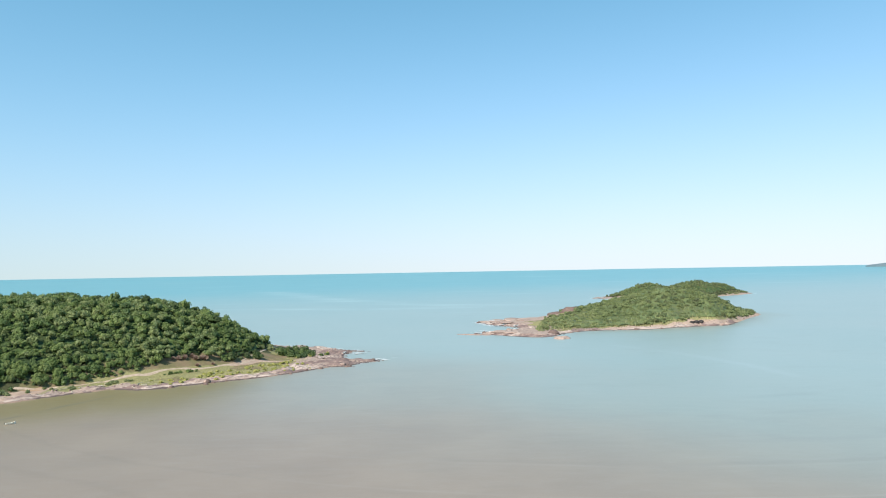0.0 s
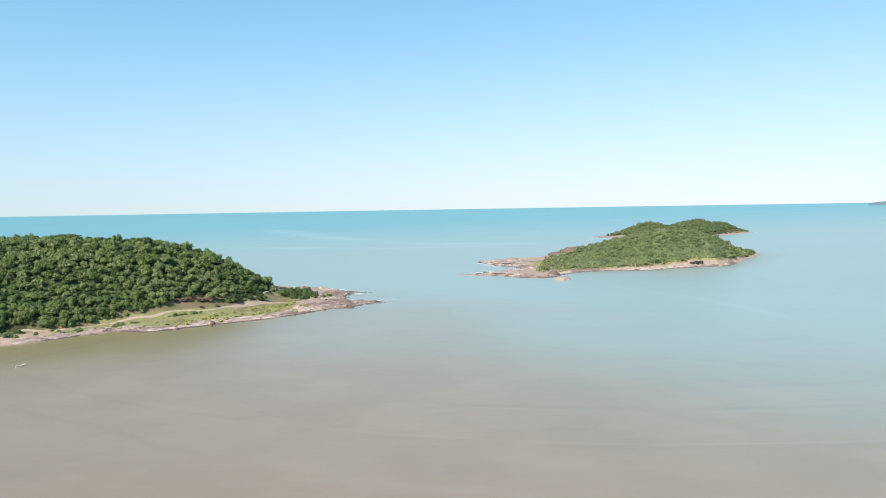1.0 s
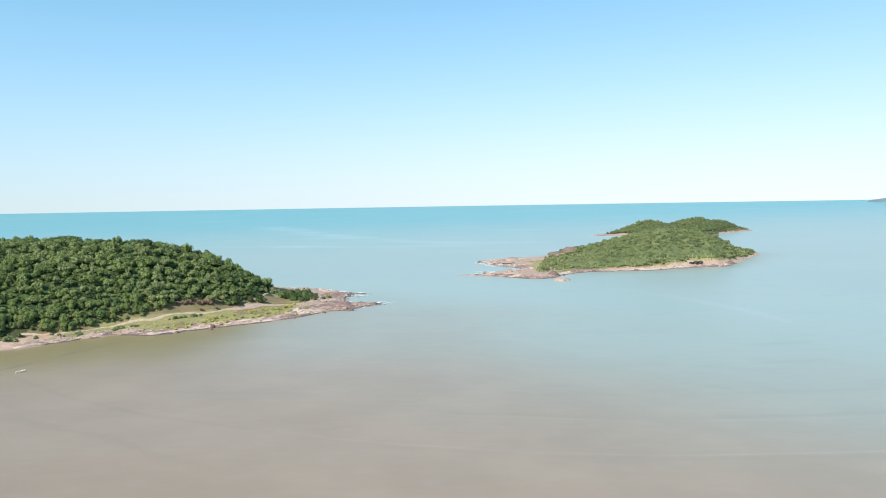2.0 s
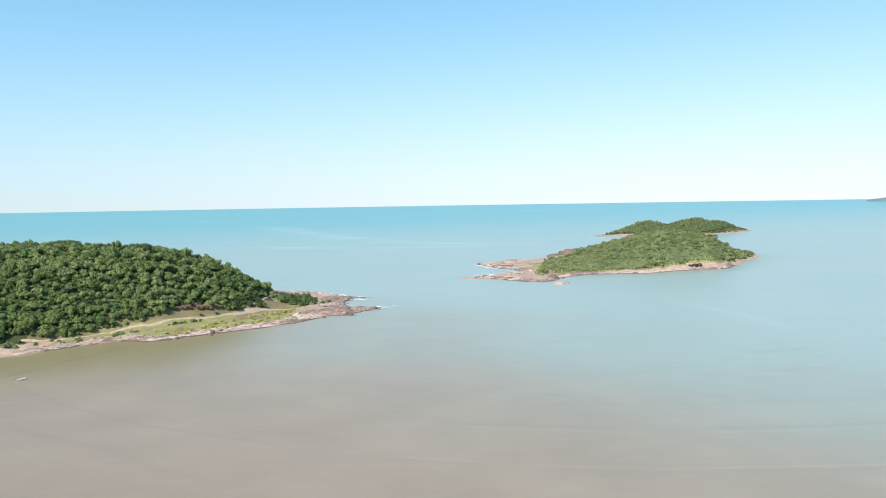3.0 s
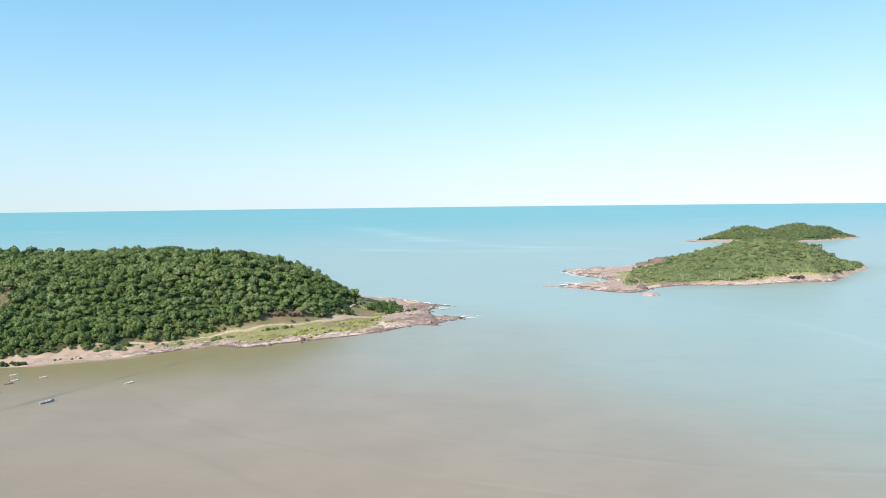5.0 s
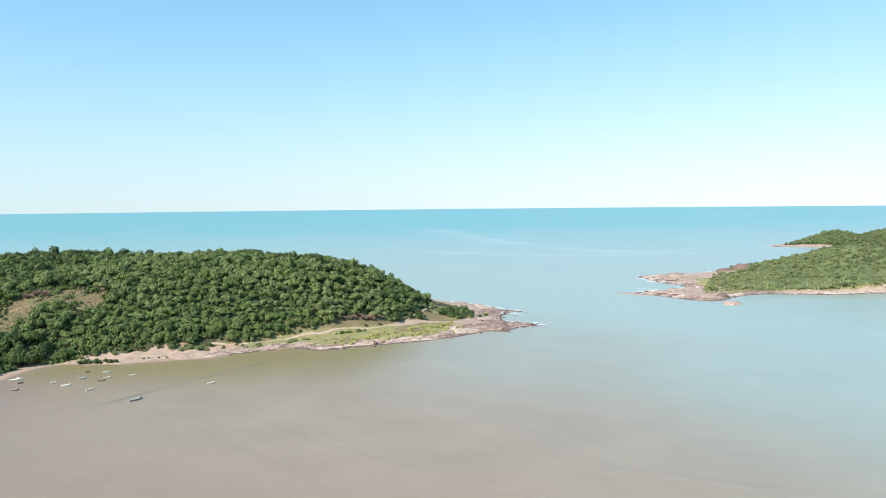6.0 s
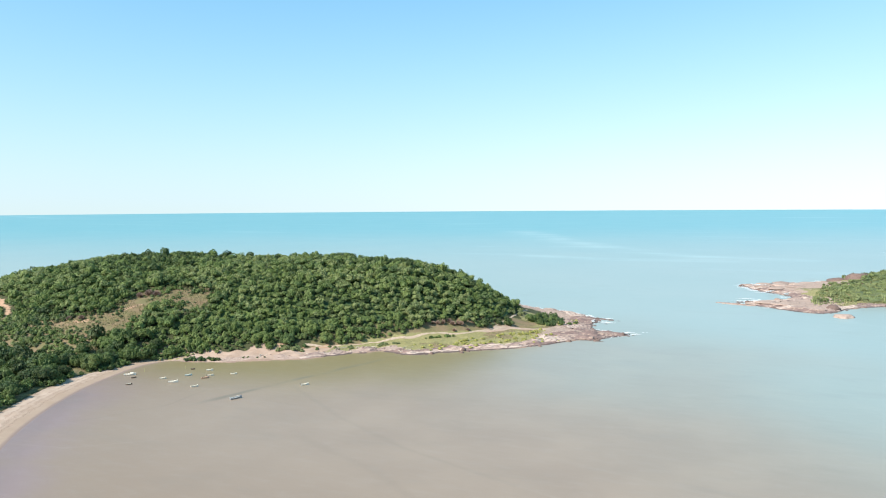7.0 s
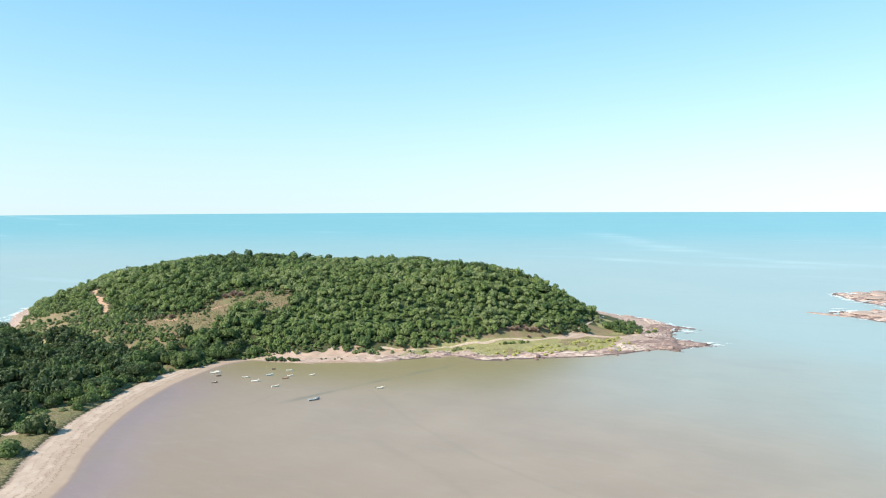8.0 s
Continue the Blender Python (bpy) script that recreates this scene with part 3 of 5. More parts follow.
land_mesh("far", "far_island_ground", 300, 800, 1450, 1790, 5, "far island with two low wooded humps and pale shore")


def rocky_shore(name, keep, step, label):
    """Ledges of layered rock along a shore, on a finer grid than the ground below."""
    curve = np.array([p for p in LANDS[name]["shore"] if keep(*p)])
    lo, hi = curve.min(0) - 20, curve.max(0) + 20
    gx, gy = np.meshgrid(np.arange(lo[0], hi[0], step), np.arange(lo[1], hi[1], step))
    near = near_points(gx, gy, curve)
    z, d, u, k = height(name, gx, gy)
    ga, gb = (gx * 0.82 + gy * 0.57) / 4.5, -gx * 0.57 + gy * 0.82      # along and across the beds of rock
    dd = d + 1.6 * fbm(gx, gy, 8, 201, 3)
    phase = (dd + 2.2 * vnoise(gx, gy, 17, 205)) / 3.4
    phase = phase + 0.5 * vnoise(ga, gb, 5, 207)
    saw = phase - np.floor(phase)
    ridge_part = np.abs(fbm(ga, gb, 5.0, 208, 3))
    bed = fbm(ga, gb, 7, 209, 3) + 0.35 * fbm(gx, gy, 30, 212, 2)
    reach = 12 + 5 * vnoise(gx, gy, 21, 211)
    if name == "head":
        reach = reach - 5 * smooth(gx, -110, -125) + 16 * smooth(gx, -116, -98)
    else:
        reach = reach + 9 * smooth(gx, 110, 80) - 6 * smooth(gx, 150, 200)
    fade = smooth(d, reach + 3, reach - 2)
    low = np.where(d > 0, z, np.maximum(d * 0.16, -1.2))
    top = low + 0.06 + 0.34 * (1 - saw) ** 2 * smooth(dd, -3, 3) + 0.8 * (ridge_part - 0.2) * smooth(dd, -5, 2) + 0.25 * bed * smooth(dd, 0, 5) + 0.22 * fbm(gx, gy, 3.2, 214, 2) * smooth(dd, -2, 3)
    top = np.where(fade > 0, top * 1 - (1 - fade) * 1.2, z - 2)
    cellk = (fade > 0) & (d > -6) & (near < 22)
    cell = cellk[:-1, :-1] & cellk[1:, :-1] & cellk[:-1, 1:] & cellk[1:, 1:]
    idx = np.arange(gx.size).reshape(gx.shape)
    quads = np.stack([idx[:-1, :-1][cell], idx[:-1, 1:][cell], idx[1:, 1:][cell], idx[1:, :-1][cell]], 1)
    used, quads = np.unique(quads, return_inverse=True)
    flat = [a.ravel()[used] for a in (gx, gy, top, saw, bed)]
    me = mesh_from("rocky_shore", np.stack(flat[:3], 1), quads.reshape(-1, 4), M_SHELF, True)
    value(me, "bed", flat[4])
    value(me, "strata", flat[3])
    value(me, "wet", smooth(flat[2], 0.75, 0.15))
    tagged(new("rocky_shore", me), label, "rocks", kind="structure")


def near_points(x, y, curve):
    best = np.full(x.shape, 1e12)
    for px, py in curve:
        np.minimum(best, (x - px) ** 2 + (y - py) ** 2, out=best)
    return np.sqrt(best)


def beach_sheet():
    """The sand of the beach on a finer grid, with a small scarp of turf behind it."""
    gx, gy = np.meshgrid(np.arange(-352, -165, 1.0), np.arange(-60, 352, 1.0))
    z, d, u, k = height("head", gx, gy)
    wide = verge(gy) + 0.9 * fbm(gx, gy, 9, 221, 3)
    ok = (d > -7) & (d < wide) & ((gx < -300) | (gy < 335))
    cell = ok[:-1, :-1] & ok[1:, :-1] & ok[:-1, 1:] & ok[1:, 1:]
    idx = np.arange(gx.size).reshape(gx.shape)
    quads = np.stack([idx[:-1, :-1][cell], idx[:-1, 1:][cell], idx[1:, 1:][cell], idx[1:, :-1][cell]], 1)
    used, quads = np.unique(quads, return_inverse=True)
    top = z + 0.05 + 0.05 * fbm(gx, gy, 4, 222, 3) * smooth(d, 1, 5)
    me = mesh_from("beach", np.stack([a.ravel()[used] for a in (gx, gy, top)], 1), quads.reshape(-1, 4), M_BEACH, True)
    value(me, "inland", d.ravel()[used])
    tagged(new("beach", me), "curved pale pinkish sand beach with darker drift lines", "beach", kind="structure")


def ground_at(x, y, step=2.2, x0=-760, y0=-120):
    """Height of the headland's ground sheet, between its grid's corners."""
    i, j = np.floor((x - x0) / step), np.floor((y - y0) / step)
    a, b = (x - x0) / step - i, (y - y0) / step - j
    z = [height("head", x0 + (i + p) * step, y0 + (j + q) * step)[0] for p, q in ((0, 0), (1, 0), (0, 1), (1, 1))]
    return z[0] * (1 - a) * (1 - b) + z[1] * a * (1 - b) + z[2] * (1 - a) * b + z[3] * a * b


def footpath(points, wide, seed, label):
    """A trodden path: a ribbon of uneven width that lies on the ground."""
    p = np.array(points, float)
    run = np.concatenate([[0], np.cumsum(np.hypot(*np.diff(p, axis=0).T))])
    s = np.arange(0, run[-1], 1.0)
    x, y = np.interp(s, run, p[:, 0]), np.interp(s, run, p[:, 1])
    x, y = np.convolve(np.pad(x, 5, "edge"), np.ones(11) / 11, "valid"), np.convolve(np.pad(y, 5, "edge"), np.ones(11) / 11, "valid")
    x, y = x + 0.9 * vnoise(s, s * 0, 13, seed), y + 0.9 * vnoise(s, s * 0, 11, seed + 1)
    tx, ty = np.gradient(x), np.gradient(y)
    q = np.hypot(tx, ty)
    half = wide * (1 + 0.45 * vnoise(s, s * 0, 7, seed + 2) + 0.3 * vnoise(s, s * 0, 2.5, seed + 3)) / 2
    verts = []
    for k in (-1, -0.33, 0.33, 1):
        vx, vy = x - ty / q * half * k, y + tx / q * half * k
        verts.append(np.stack([vx, vy, ground_at(vx, vy) + (0.12 if abs(k) < 1 else 0.03)], 1))
    n = len(s)
    idx = np.arange(4 * n).reshape(4, n)
    quads = np.stack([idx[:-1, :-1], idx[:-1, 1:], idx[1:, 1:], idx[1:, :-1]], -1).reshape(-1, 4)
    tagged(new("footpath", mesh_from("footpath", np.vstack(verts), quads, M_PATH, True)), label, "path", kind="structure")


beach_sheet()
footpath(FOOTPATH, 1.25, 301, "narrow trodden path of pale sand along the foot of the wood")
footpath(UPPATH, 1.2, 311, "narrow pale path that climbs over the saddle of the point")
rocky_shore("head", lambda x, y: x > -232 and y > 385 and y < 640, 0.9, "layered pinkish brown rock ledges round the headland's point")
rocky_shore("isle", lambda x, y: x < 345 and (y < 800 or x < 130), 1.2, "low smooth pinkish rock shelves along the island's shore")


def distant_headland():
    xs = np.linspace(-1, 1, 40)
    ring = []
    for t in xs:
        for w, h in ((-1, -30), (-0.5, 0.75), (0, 1), (0.5, 0.75), (1, -30)):
            top = 22 * (1 - t * t) ** 0.6 * (1 + 0.15 * vnoise(t * 9, 0, 1, 61))
            ring.append((t * 380, w * 60, top * h if h > 0 else -70))
    idx = np.arange(200).reshape(40, 5)
    quads = np.stack([idx[:-1, :-1], idx[1:, :-1], idx[1:, 1:], idx[:-1, 1:]], -1).reshape(-1, 4)
    me = mesh_from("distant_headland", ring, quads, M_HAZE_LAND, True)
    ob = new("distant_headland", me)
    ob.matrix_world = pose(2782, 3758, 57, 0, 0, -36.5)
    tagged(ob, "hazy blue-grey headland far off on the horizon", "headland", kind="structure")


distant_headland()


# ---- trees ----
def crown_shape(rng, leaves, lobes, size, flat=0.62):
    """A crown of leaf clumps round several lobes, about 1 in radius: corners and quads."""
    centres, radii = [(0, 0, 0.34)], [0.5]
    for i in range(lobes):
        a = i * 2 * math.pi / lobes + rng.uniform(-0.5, 0.5)
        q = rng.uniform(0.42, 0.72)
        centres.append((q * math.cos(a), q * math.sin(a), rng.uniform(-0.05, 0.5)))
        radii.append(rng.uniform(0.2, 0.46))
    centres, radii = np.array(centres), np.array(radii)
    share = radii ** 2 / (radii ** 2).sum()
    shade = rng.normal(0, 0.07, len(radii))
    verts, tint = [], []
    which = rng.choice(len(radii), leaves * 2, p=share)
    made = 0
    for i in which:
        if made == leaves:
            break
        v = rng.normal(size=3)
        v[2] = abs(v[2]) * 1.1 - 0.35
        v /= np.linalg.norm(v)
        p = centres[i] + v * radii[i] * rng.uniform(0.88, 1.1)
        gap = np.linalg.norm(p - centres, axis=1) - radii
        gap[i] = 1
        if gap.min() < -0.12:
            continue
        n = v + rng.normal(size=3) * 0.24
        n /= np.linalg.norm(n)
        s = np.cross(n, rng.normal(size=3))
        s /= np.linalg.norm(s)
        t = np.cross(n, s)
        w, h = size * rng.uniform(0.6, 1.25), size * rng.uniform(0.6, 1.25)
        for e, f in ((-1.1, -0.7), (1.1, -0.8), (0.1, 1.25)):
            verts.append(p + s * e * w + t * f * h)
            tint.append(shade[i])
        made += 1
    verts = np.array(verts)
    verts[:, 2] *= flat / 0.62 * 0.9
    leaf = np.arange(len(verts)).reshape(-1, 3)
    # an inner mass that closes the crown's middle, tinted darker as painted shade
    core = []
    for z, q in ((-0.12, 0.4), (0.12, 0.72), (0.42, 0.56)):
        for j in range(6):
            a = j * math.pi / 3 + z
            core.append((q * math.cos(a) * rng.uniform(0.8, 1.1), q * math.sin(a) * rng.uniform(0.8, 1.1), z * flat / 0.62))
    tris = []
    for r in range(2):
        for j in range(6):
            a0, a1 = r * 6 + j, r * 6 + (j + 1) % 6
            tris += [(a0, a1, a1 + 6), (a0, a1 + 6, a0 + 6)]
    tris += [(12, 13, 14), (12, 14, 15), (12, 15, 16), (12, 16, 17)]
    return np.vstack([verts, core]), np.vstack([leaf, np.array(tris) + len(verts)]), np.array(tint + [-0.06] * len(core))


crng = np.random.default_rng(11)
NEAR_CROWNS = [crown_shape(crng, 800, crng.integers(7, 12), 0.066, crng.uniform(0.65, 0.95)) for _ in range(7)]
MID_CROWNS = [crown_shape(crng, 175, crng.integers(6, 10), 0.122, crng.uniform(0.72, 1.15)) for _ in range(18)]
ISLE_CROWNS = [crown_shape(crng, 60, crng.integers(4, 7), 0.19, crng.uniform(0.6, 0.95)) for _ in range(9)]
ROUGH_CROWNS = [crown_shape(crng, 30, 3, 0.3, crng.uniform(0.6, 0.95)) for _ in range(4)]


def scatter(x0, x1, y0, y1, step, seed):
    r = np.random.default_rng(seed)
    gx, gy = np.meshgrid(np.arange(x0, x1, step), np.arange(y0, y1, step))
    gx = gx + (np.arange(gx.shape[0]) % 2)[:, None] * step / 2
    return (gx + r.uniform(-0.42, 0.42, gx.shape) * step).ravel(), (gy + r.uniform(-0.42, 0.42, gy.shape) * step).ravel(), r


def canopy(name, spots, shapes, material, label, category="trees", seed=5):
    """One object of many crowns; spots: rows of x, y, z of the crown's foot, radius, height share, tone."""
    if len(spots) == 0:
        return None
    r = np.random.default_rng(seed)
    which = r.integers(0, len(shapes), len(spots))
    turn = r.uniform(0, 2 * math.pi, len(spots))
    vs, fs, tones, base = [], [], [], 0
    for i, (v, f, tint) in enumerate(shapes):
        s = spots[which == i]
        if not len(s):
            continue
        c, n = np.cos(turn[which == i])[:, None], np.sin(turn[which == i])[:, None]
        x = v[None, :, 0] * c - v[None, :, 1] * n
        y = v[None, :, 0] * n + v[None, :, 1] * c
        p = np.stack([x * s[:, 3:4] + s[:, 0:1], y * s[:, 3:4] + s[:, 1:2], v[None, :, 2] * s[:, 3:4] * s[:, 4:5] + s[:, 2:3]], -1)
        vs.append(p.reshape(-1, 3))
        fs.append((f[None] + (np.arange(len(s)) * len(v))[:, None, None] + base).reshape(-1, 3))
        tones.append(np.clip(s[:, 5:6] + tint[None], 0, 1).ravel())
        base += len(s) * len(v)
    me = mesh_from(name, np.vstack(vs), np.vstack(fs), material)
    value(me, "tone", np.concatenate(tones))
    return tagged(new(name, me), label, category, kind="stuff")


def trunk_mesh(seed):
    """A tapered, slightly bent trunk with four limbs; 1 high."""
    r = random.Random(seed)
    bm = bmesh.new()

    def limb(a, b, w0, w1, bend):
        a, b = Vector(a), Vector(b)
        mid = (a + b) / 2 + Vector((r.uniform(-bend, bend), r.uniform(-bend, bend), 0))
        rings = []
        for p, w in ((a, w0), (mid, (w0 + w1) / 2), (b, w1)):
            rings.append([bm.verts.new(p + Vector((w * math.cos(k * 1.257), w * math.sin(k * 1.257), 0))) for k in range(5)])
        for lo, hi in zip(rings, rings[1:]):
            for k in range(5):
                bm.faces.new((lo[k], lo[(k + 1) % 5], hi[(k + 1) % 5], hi[k]))
    limb((0, 0, -0.06), (0.02, 0.01, 0.6), 0.045, 0.03, 0.04)
    for k in range(4):
        a = k * 1.6 + r.uniform(-0.4, 0.4)
        limb((0.01, 0, 0.3 + 0.08 * k), (0.3 * math.cos(a), 0.3 * math.sin(a), 0.66 + 0.06 * k), 0.022, 0.008, 0.03)
    me = bpy.data.meshes.new("trunk")
    bm.to_mesh(me)
    bm.free()
    me.materials.append(M_BARK)
    return me


def tree_kinds(material, shapes):
    kinds = []
    for i, (v, f, tint) in enumerate(shapes):
        ob = new("tree")
        hang("trunk", trunk_mesh(i), ob)
        shape = v.copy()
        shape[:, :2] *= 0.5
        shape[:, 2] = shape[:, 2] * 0.72 + 0.3
        hang("crown", mesh_from("crown", shape, f, material), ob)
        kinds.append(ob)
    return kinds


def head_forest():
    x, y, r = scatter(-740, -90, -110, 720, 4.45, 21)
    x, y = x + r.normal(0, 1.1, x.shape), y + r.normal(0, 1.1, x.shape)
    z, d, u, k = height("head", x, y)
    wob = 3 * vnoise(x, y, 18, 71)
    wide = verge(y)
    beach = ((x < -292) & (y < 345)) | (y < 300)
    ok = np.where(beach, d + wob > wide + wood_back(y), (u + wob * 0.008 < 0.965 + 0.06 * ((x > -212) & (x < -160))) & (d > 14))
    cove = (x > -345) & (x < -200) & (y > 330)
    ok = np.where(cove, (d > cove_edge(x) + wob * 0.5) & (u < 1.02), ok)
    ok &= ~((x < -560) & (u > 0.80))
    ok &= (near_line(x, y, BARE) + 2.5 * wob > np.interp(y, [335, 365], [10, 15])) & (near_line(x - 7, y + 10, BARE) + 2 * wob > np.interp(y, [325, 365], [5, 13]))
    ok &= (near_line(x, y, FOOTPATH) + 0.5 * wob > np.interp(x, [-208, -196], [2.6, 5.0])) & (near_line(x, y, UPPATH) > 5)
    ok &= near_line(x, y, [(-181, 461), (-166, 474)]) > 3.5
    ok &= near_line(x, y, WESTBANK) + 2 * wob > 12
    ok &= near_line(x, y, TRACK) > 5.2
    ok &= ~((x > -160) & (u > 0.84)) & (x < -145)
    ok &= (d > 6) & ~((x > -200) & (y > 578))
    scrub = (x + wob < -366) & (x > -560) & (u + 0.01 * wob > np.interp(x, [-460, -410], [0.70, 0.80])) & (u < 1.0) & (y > 301 + wob) & (vnoise(x, y, 30, 72) > -0.75)
    size = (1.7 + 2.0 * r.random(x.shape) ** 1.5 + 1.3 * (r.random(x.shape) < 0.08)) * (1 + 0.15 * vnoise(x, y, 40, 74))
    size = np.where(scrub, r.uniform(1.5, 2.5, x.shape), size)
    size = np.where(beach & ~scrub, size * 1.5, size)
    ok &= ~beach | scrub | (r.random(x.shape) < 0.62)
    tone = np.clip(0.37 + 0.28 * vnoise(x, y, 90, 75) + 0.25 * vnoise(x, y, 22, 76) + r.normal(0, 0.31, x.shape) - 0.25 * (r.random(x.shape) < 0.14), 0, 1)
    # beach wood: own darker foliage, with lens darkening put into the tone too
    tone = np.where(beach, np.clip(tone * 0.56 - 0.17 - 0.1 * smooth(-x, 310, 350), 0, 1), np.clip(tone + 0.10 + 0.2 * smooth(u, 0.1, 0.75), 0, 0.97))
    tone = np.where(beach, tone, np.clip(tone + 0.03 - 0.07 * smooth(-x, 340, 420) + 0.07 * smooth(-x, 250, 330) + 0.07 * smooth(x, -400, -280) * smooth(u, 0.2, 0.7) + 0.2 * smooth(x, -345, -300) * smooth(u, 0.65, 0.9), 0, 0.97))
    pale = (r.random(x.shape) < 0.015) | ((near_line(x, y, [(-270, 478), (-235, 500)]) < 28) & (r.random(x.shape) < 0.28))
    tone = np.where(pale, np.where(beach, 0.6, 0.97), tone)
    stem = np.where(scrub, 0.5, 1.0 + (2.6 + 1.4 * smooth(u, 0.1, 0.3)) * r.random(x.shape) ** 1.3 + (0.9 * vnoise(x, y, 12, 79) + 0.8 * vnoise(x, y, 28, 80)) * (0.4 + 0.6 * smooth(u, 0.1, 0.3)))
    tone = np.where(scrub, np.clip(0.5 + 0.35 * vnoise(x, y, 14, 77) + r.normal(0, 0.2, x.shape), 0, 1), tone)
    rows = np.stack([x, y, z + stem, size, r.uniform(0.8, 1.2, x.shape), tone], 1)
    canopy("scrub", rows[ok & scrub & (vnoise(x, y, 9, 78) > -0.6)], ISLE_CROWNS, M_SLOPE, "olive and grey-green scrub at the foot of the slope", "shrubs", 14)
    rows = rows[ok & ~scrub]
    hidden = (ridge(LANDS["head"], rows[:, 0], rows[:, 1])[1] > 0.12) & (-(rows[:, 0] + 700) * 135 + (rows[:, 1] - 440) * 575 > 0)
    hidden |= rows[:, 1] < 130
    rows[hidden, 2] -= 2.2
    canopy("woodland", rows[hidden][::4], ROUGH_CROWNS, M_LEAF, "dense green woodland on the headland's far slope", seed=6)
    rows = rows[~hidden]
    # the wood's edge along the beach, the cove and the flat: trees of their own
    edge = inland(LANDS["head"]["shore"], rows[:, 0], rows[:, 1])
    _, u2, _ = ridge(LANDS["head"], rows[:, 0], rows[:, 1])
    rim = ((rows[:, 0] < -250) & (edge < 72) & (rows[:, 1] < 345) & (rows[:, 1] > 140)) | ((rows[:, 0] > -330) & (u2 > 0.86) & (rows[:, 1] > 345))
    pick = np.flatnonzero(rim)
    order = np.argsort(edge[pick])[:290]
    pick = pick[order]
    single = np.zeros(len(rows), bool)
    single[pick] = True
    rows[:, 4] *= 0.92
    canopy("woodland", rows[~single], MID_CROWNS, M_LEAF, "dense mixed green woodland covering the hill", seed=7)
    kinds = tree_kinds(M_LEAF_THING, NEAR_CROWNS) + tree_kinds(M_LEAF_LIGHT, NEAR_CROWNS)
    rr = random.Random(4)
    first = set()
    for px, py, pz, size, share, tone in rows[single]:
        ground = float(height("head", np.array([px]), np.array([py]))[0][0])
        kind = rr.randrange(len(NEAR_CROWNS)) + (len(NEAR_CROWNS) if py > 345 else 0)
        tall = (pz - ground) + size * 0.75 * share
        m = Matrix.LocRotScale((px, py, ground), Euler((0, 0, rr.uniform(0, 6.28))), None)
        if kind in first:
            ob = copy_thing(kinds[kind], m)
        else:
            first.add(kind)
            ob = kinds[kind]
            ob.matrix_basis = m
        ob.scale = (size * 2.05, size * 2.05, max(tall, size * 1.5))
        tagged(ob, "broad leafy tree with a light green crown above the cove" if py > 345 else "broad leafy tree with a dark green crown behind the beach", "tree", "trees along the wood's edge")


def thicket(name, x0, x1, y0, y1, step, keep, tall, label, material=M_SCRUB, base=0.36):
    """A closed, lumpy canopy below the single crowns."""
    gx, gy = np.meshgrid(np.arange(x0, x1, step), np.arange(y0, y1, step))
    z, d, u, k = height(name, gx, gy)
    ok = keep(gx, gy, d, u, k)
    cell = ok[:-1, :-1] & ok[1:, :-1] & ok[:-1, 1:] & ok[1:, 1:]
    idx = np.arange(gx.size).reshape(gx.shape)
    quads = np.stack([idx[:-1, :-1][cell], idx[:-1, 1:][cell], idx[1:, 1:][cell], idx[1:, :-1][cell]], 1)
    used, quads = np.unique(quads, return_inverse=True)
    lump = tall * (0.8 + 0.45 * fbm(gx, gy, tall * 4.5, 231, 3) + 0.18 * vnoise(gx, gy, tall * 1.2, 235))
    edge = smooth(vnoise(gx, gy, tall * 6, 236), -0.75, -0.45)
    pts = [a.ravel()[used] for a in (gx, gy, z + lump * edge)]
    me = mesh_from("scrub", np.stack(pts, 1), quads.reshape(-1, 4), material)
    # low base tone: shade of the gaps between crowns, painted in
    tone = np.clip(base + 0.3 * vnoise(pts[0], pts[1], 40, 84) + 0.25 * fbm(pts[0], pts[1], 6, 237, 3), 0, 1)
    value(me, "tone", tone)
    tagged(new("scrub", me), label, "shrubs", kind="stuff")


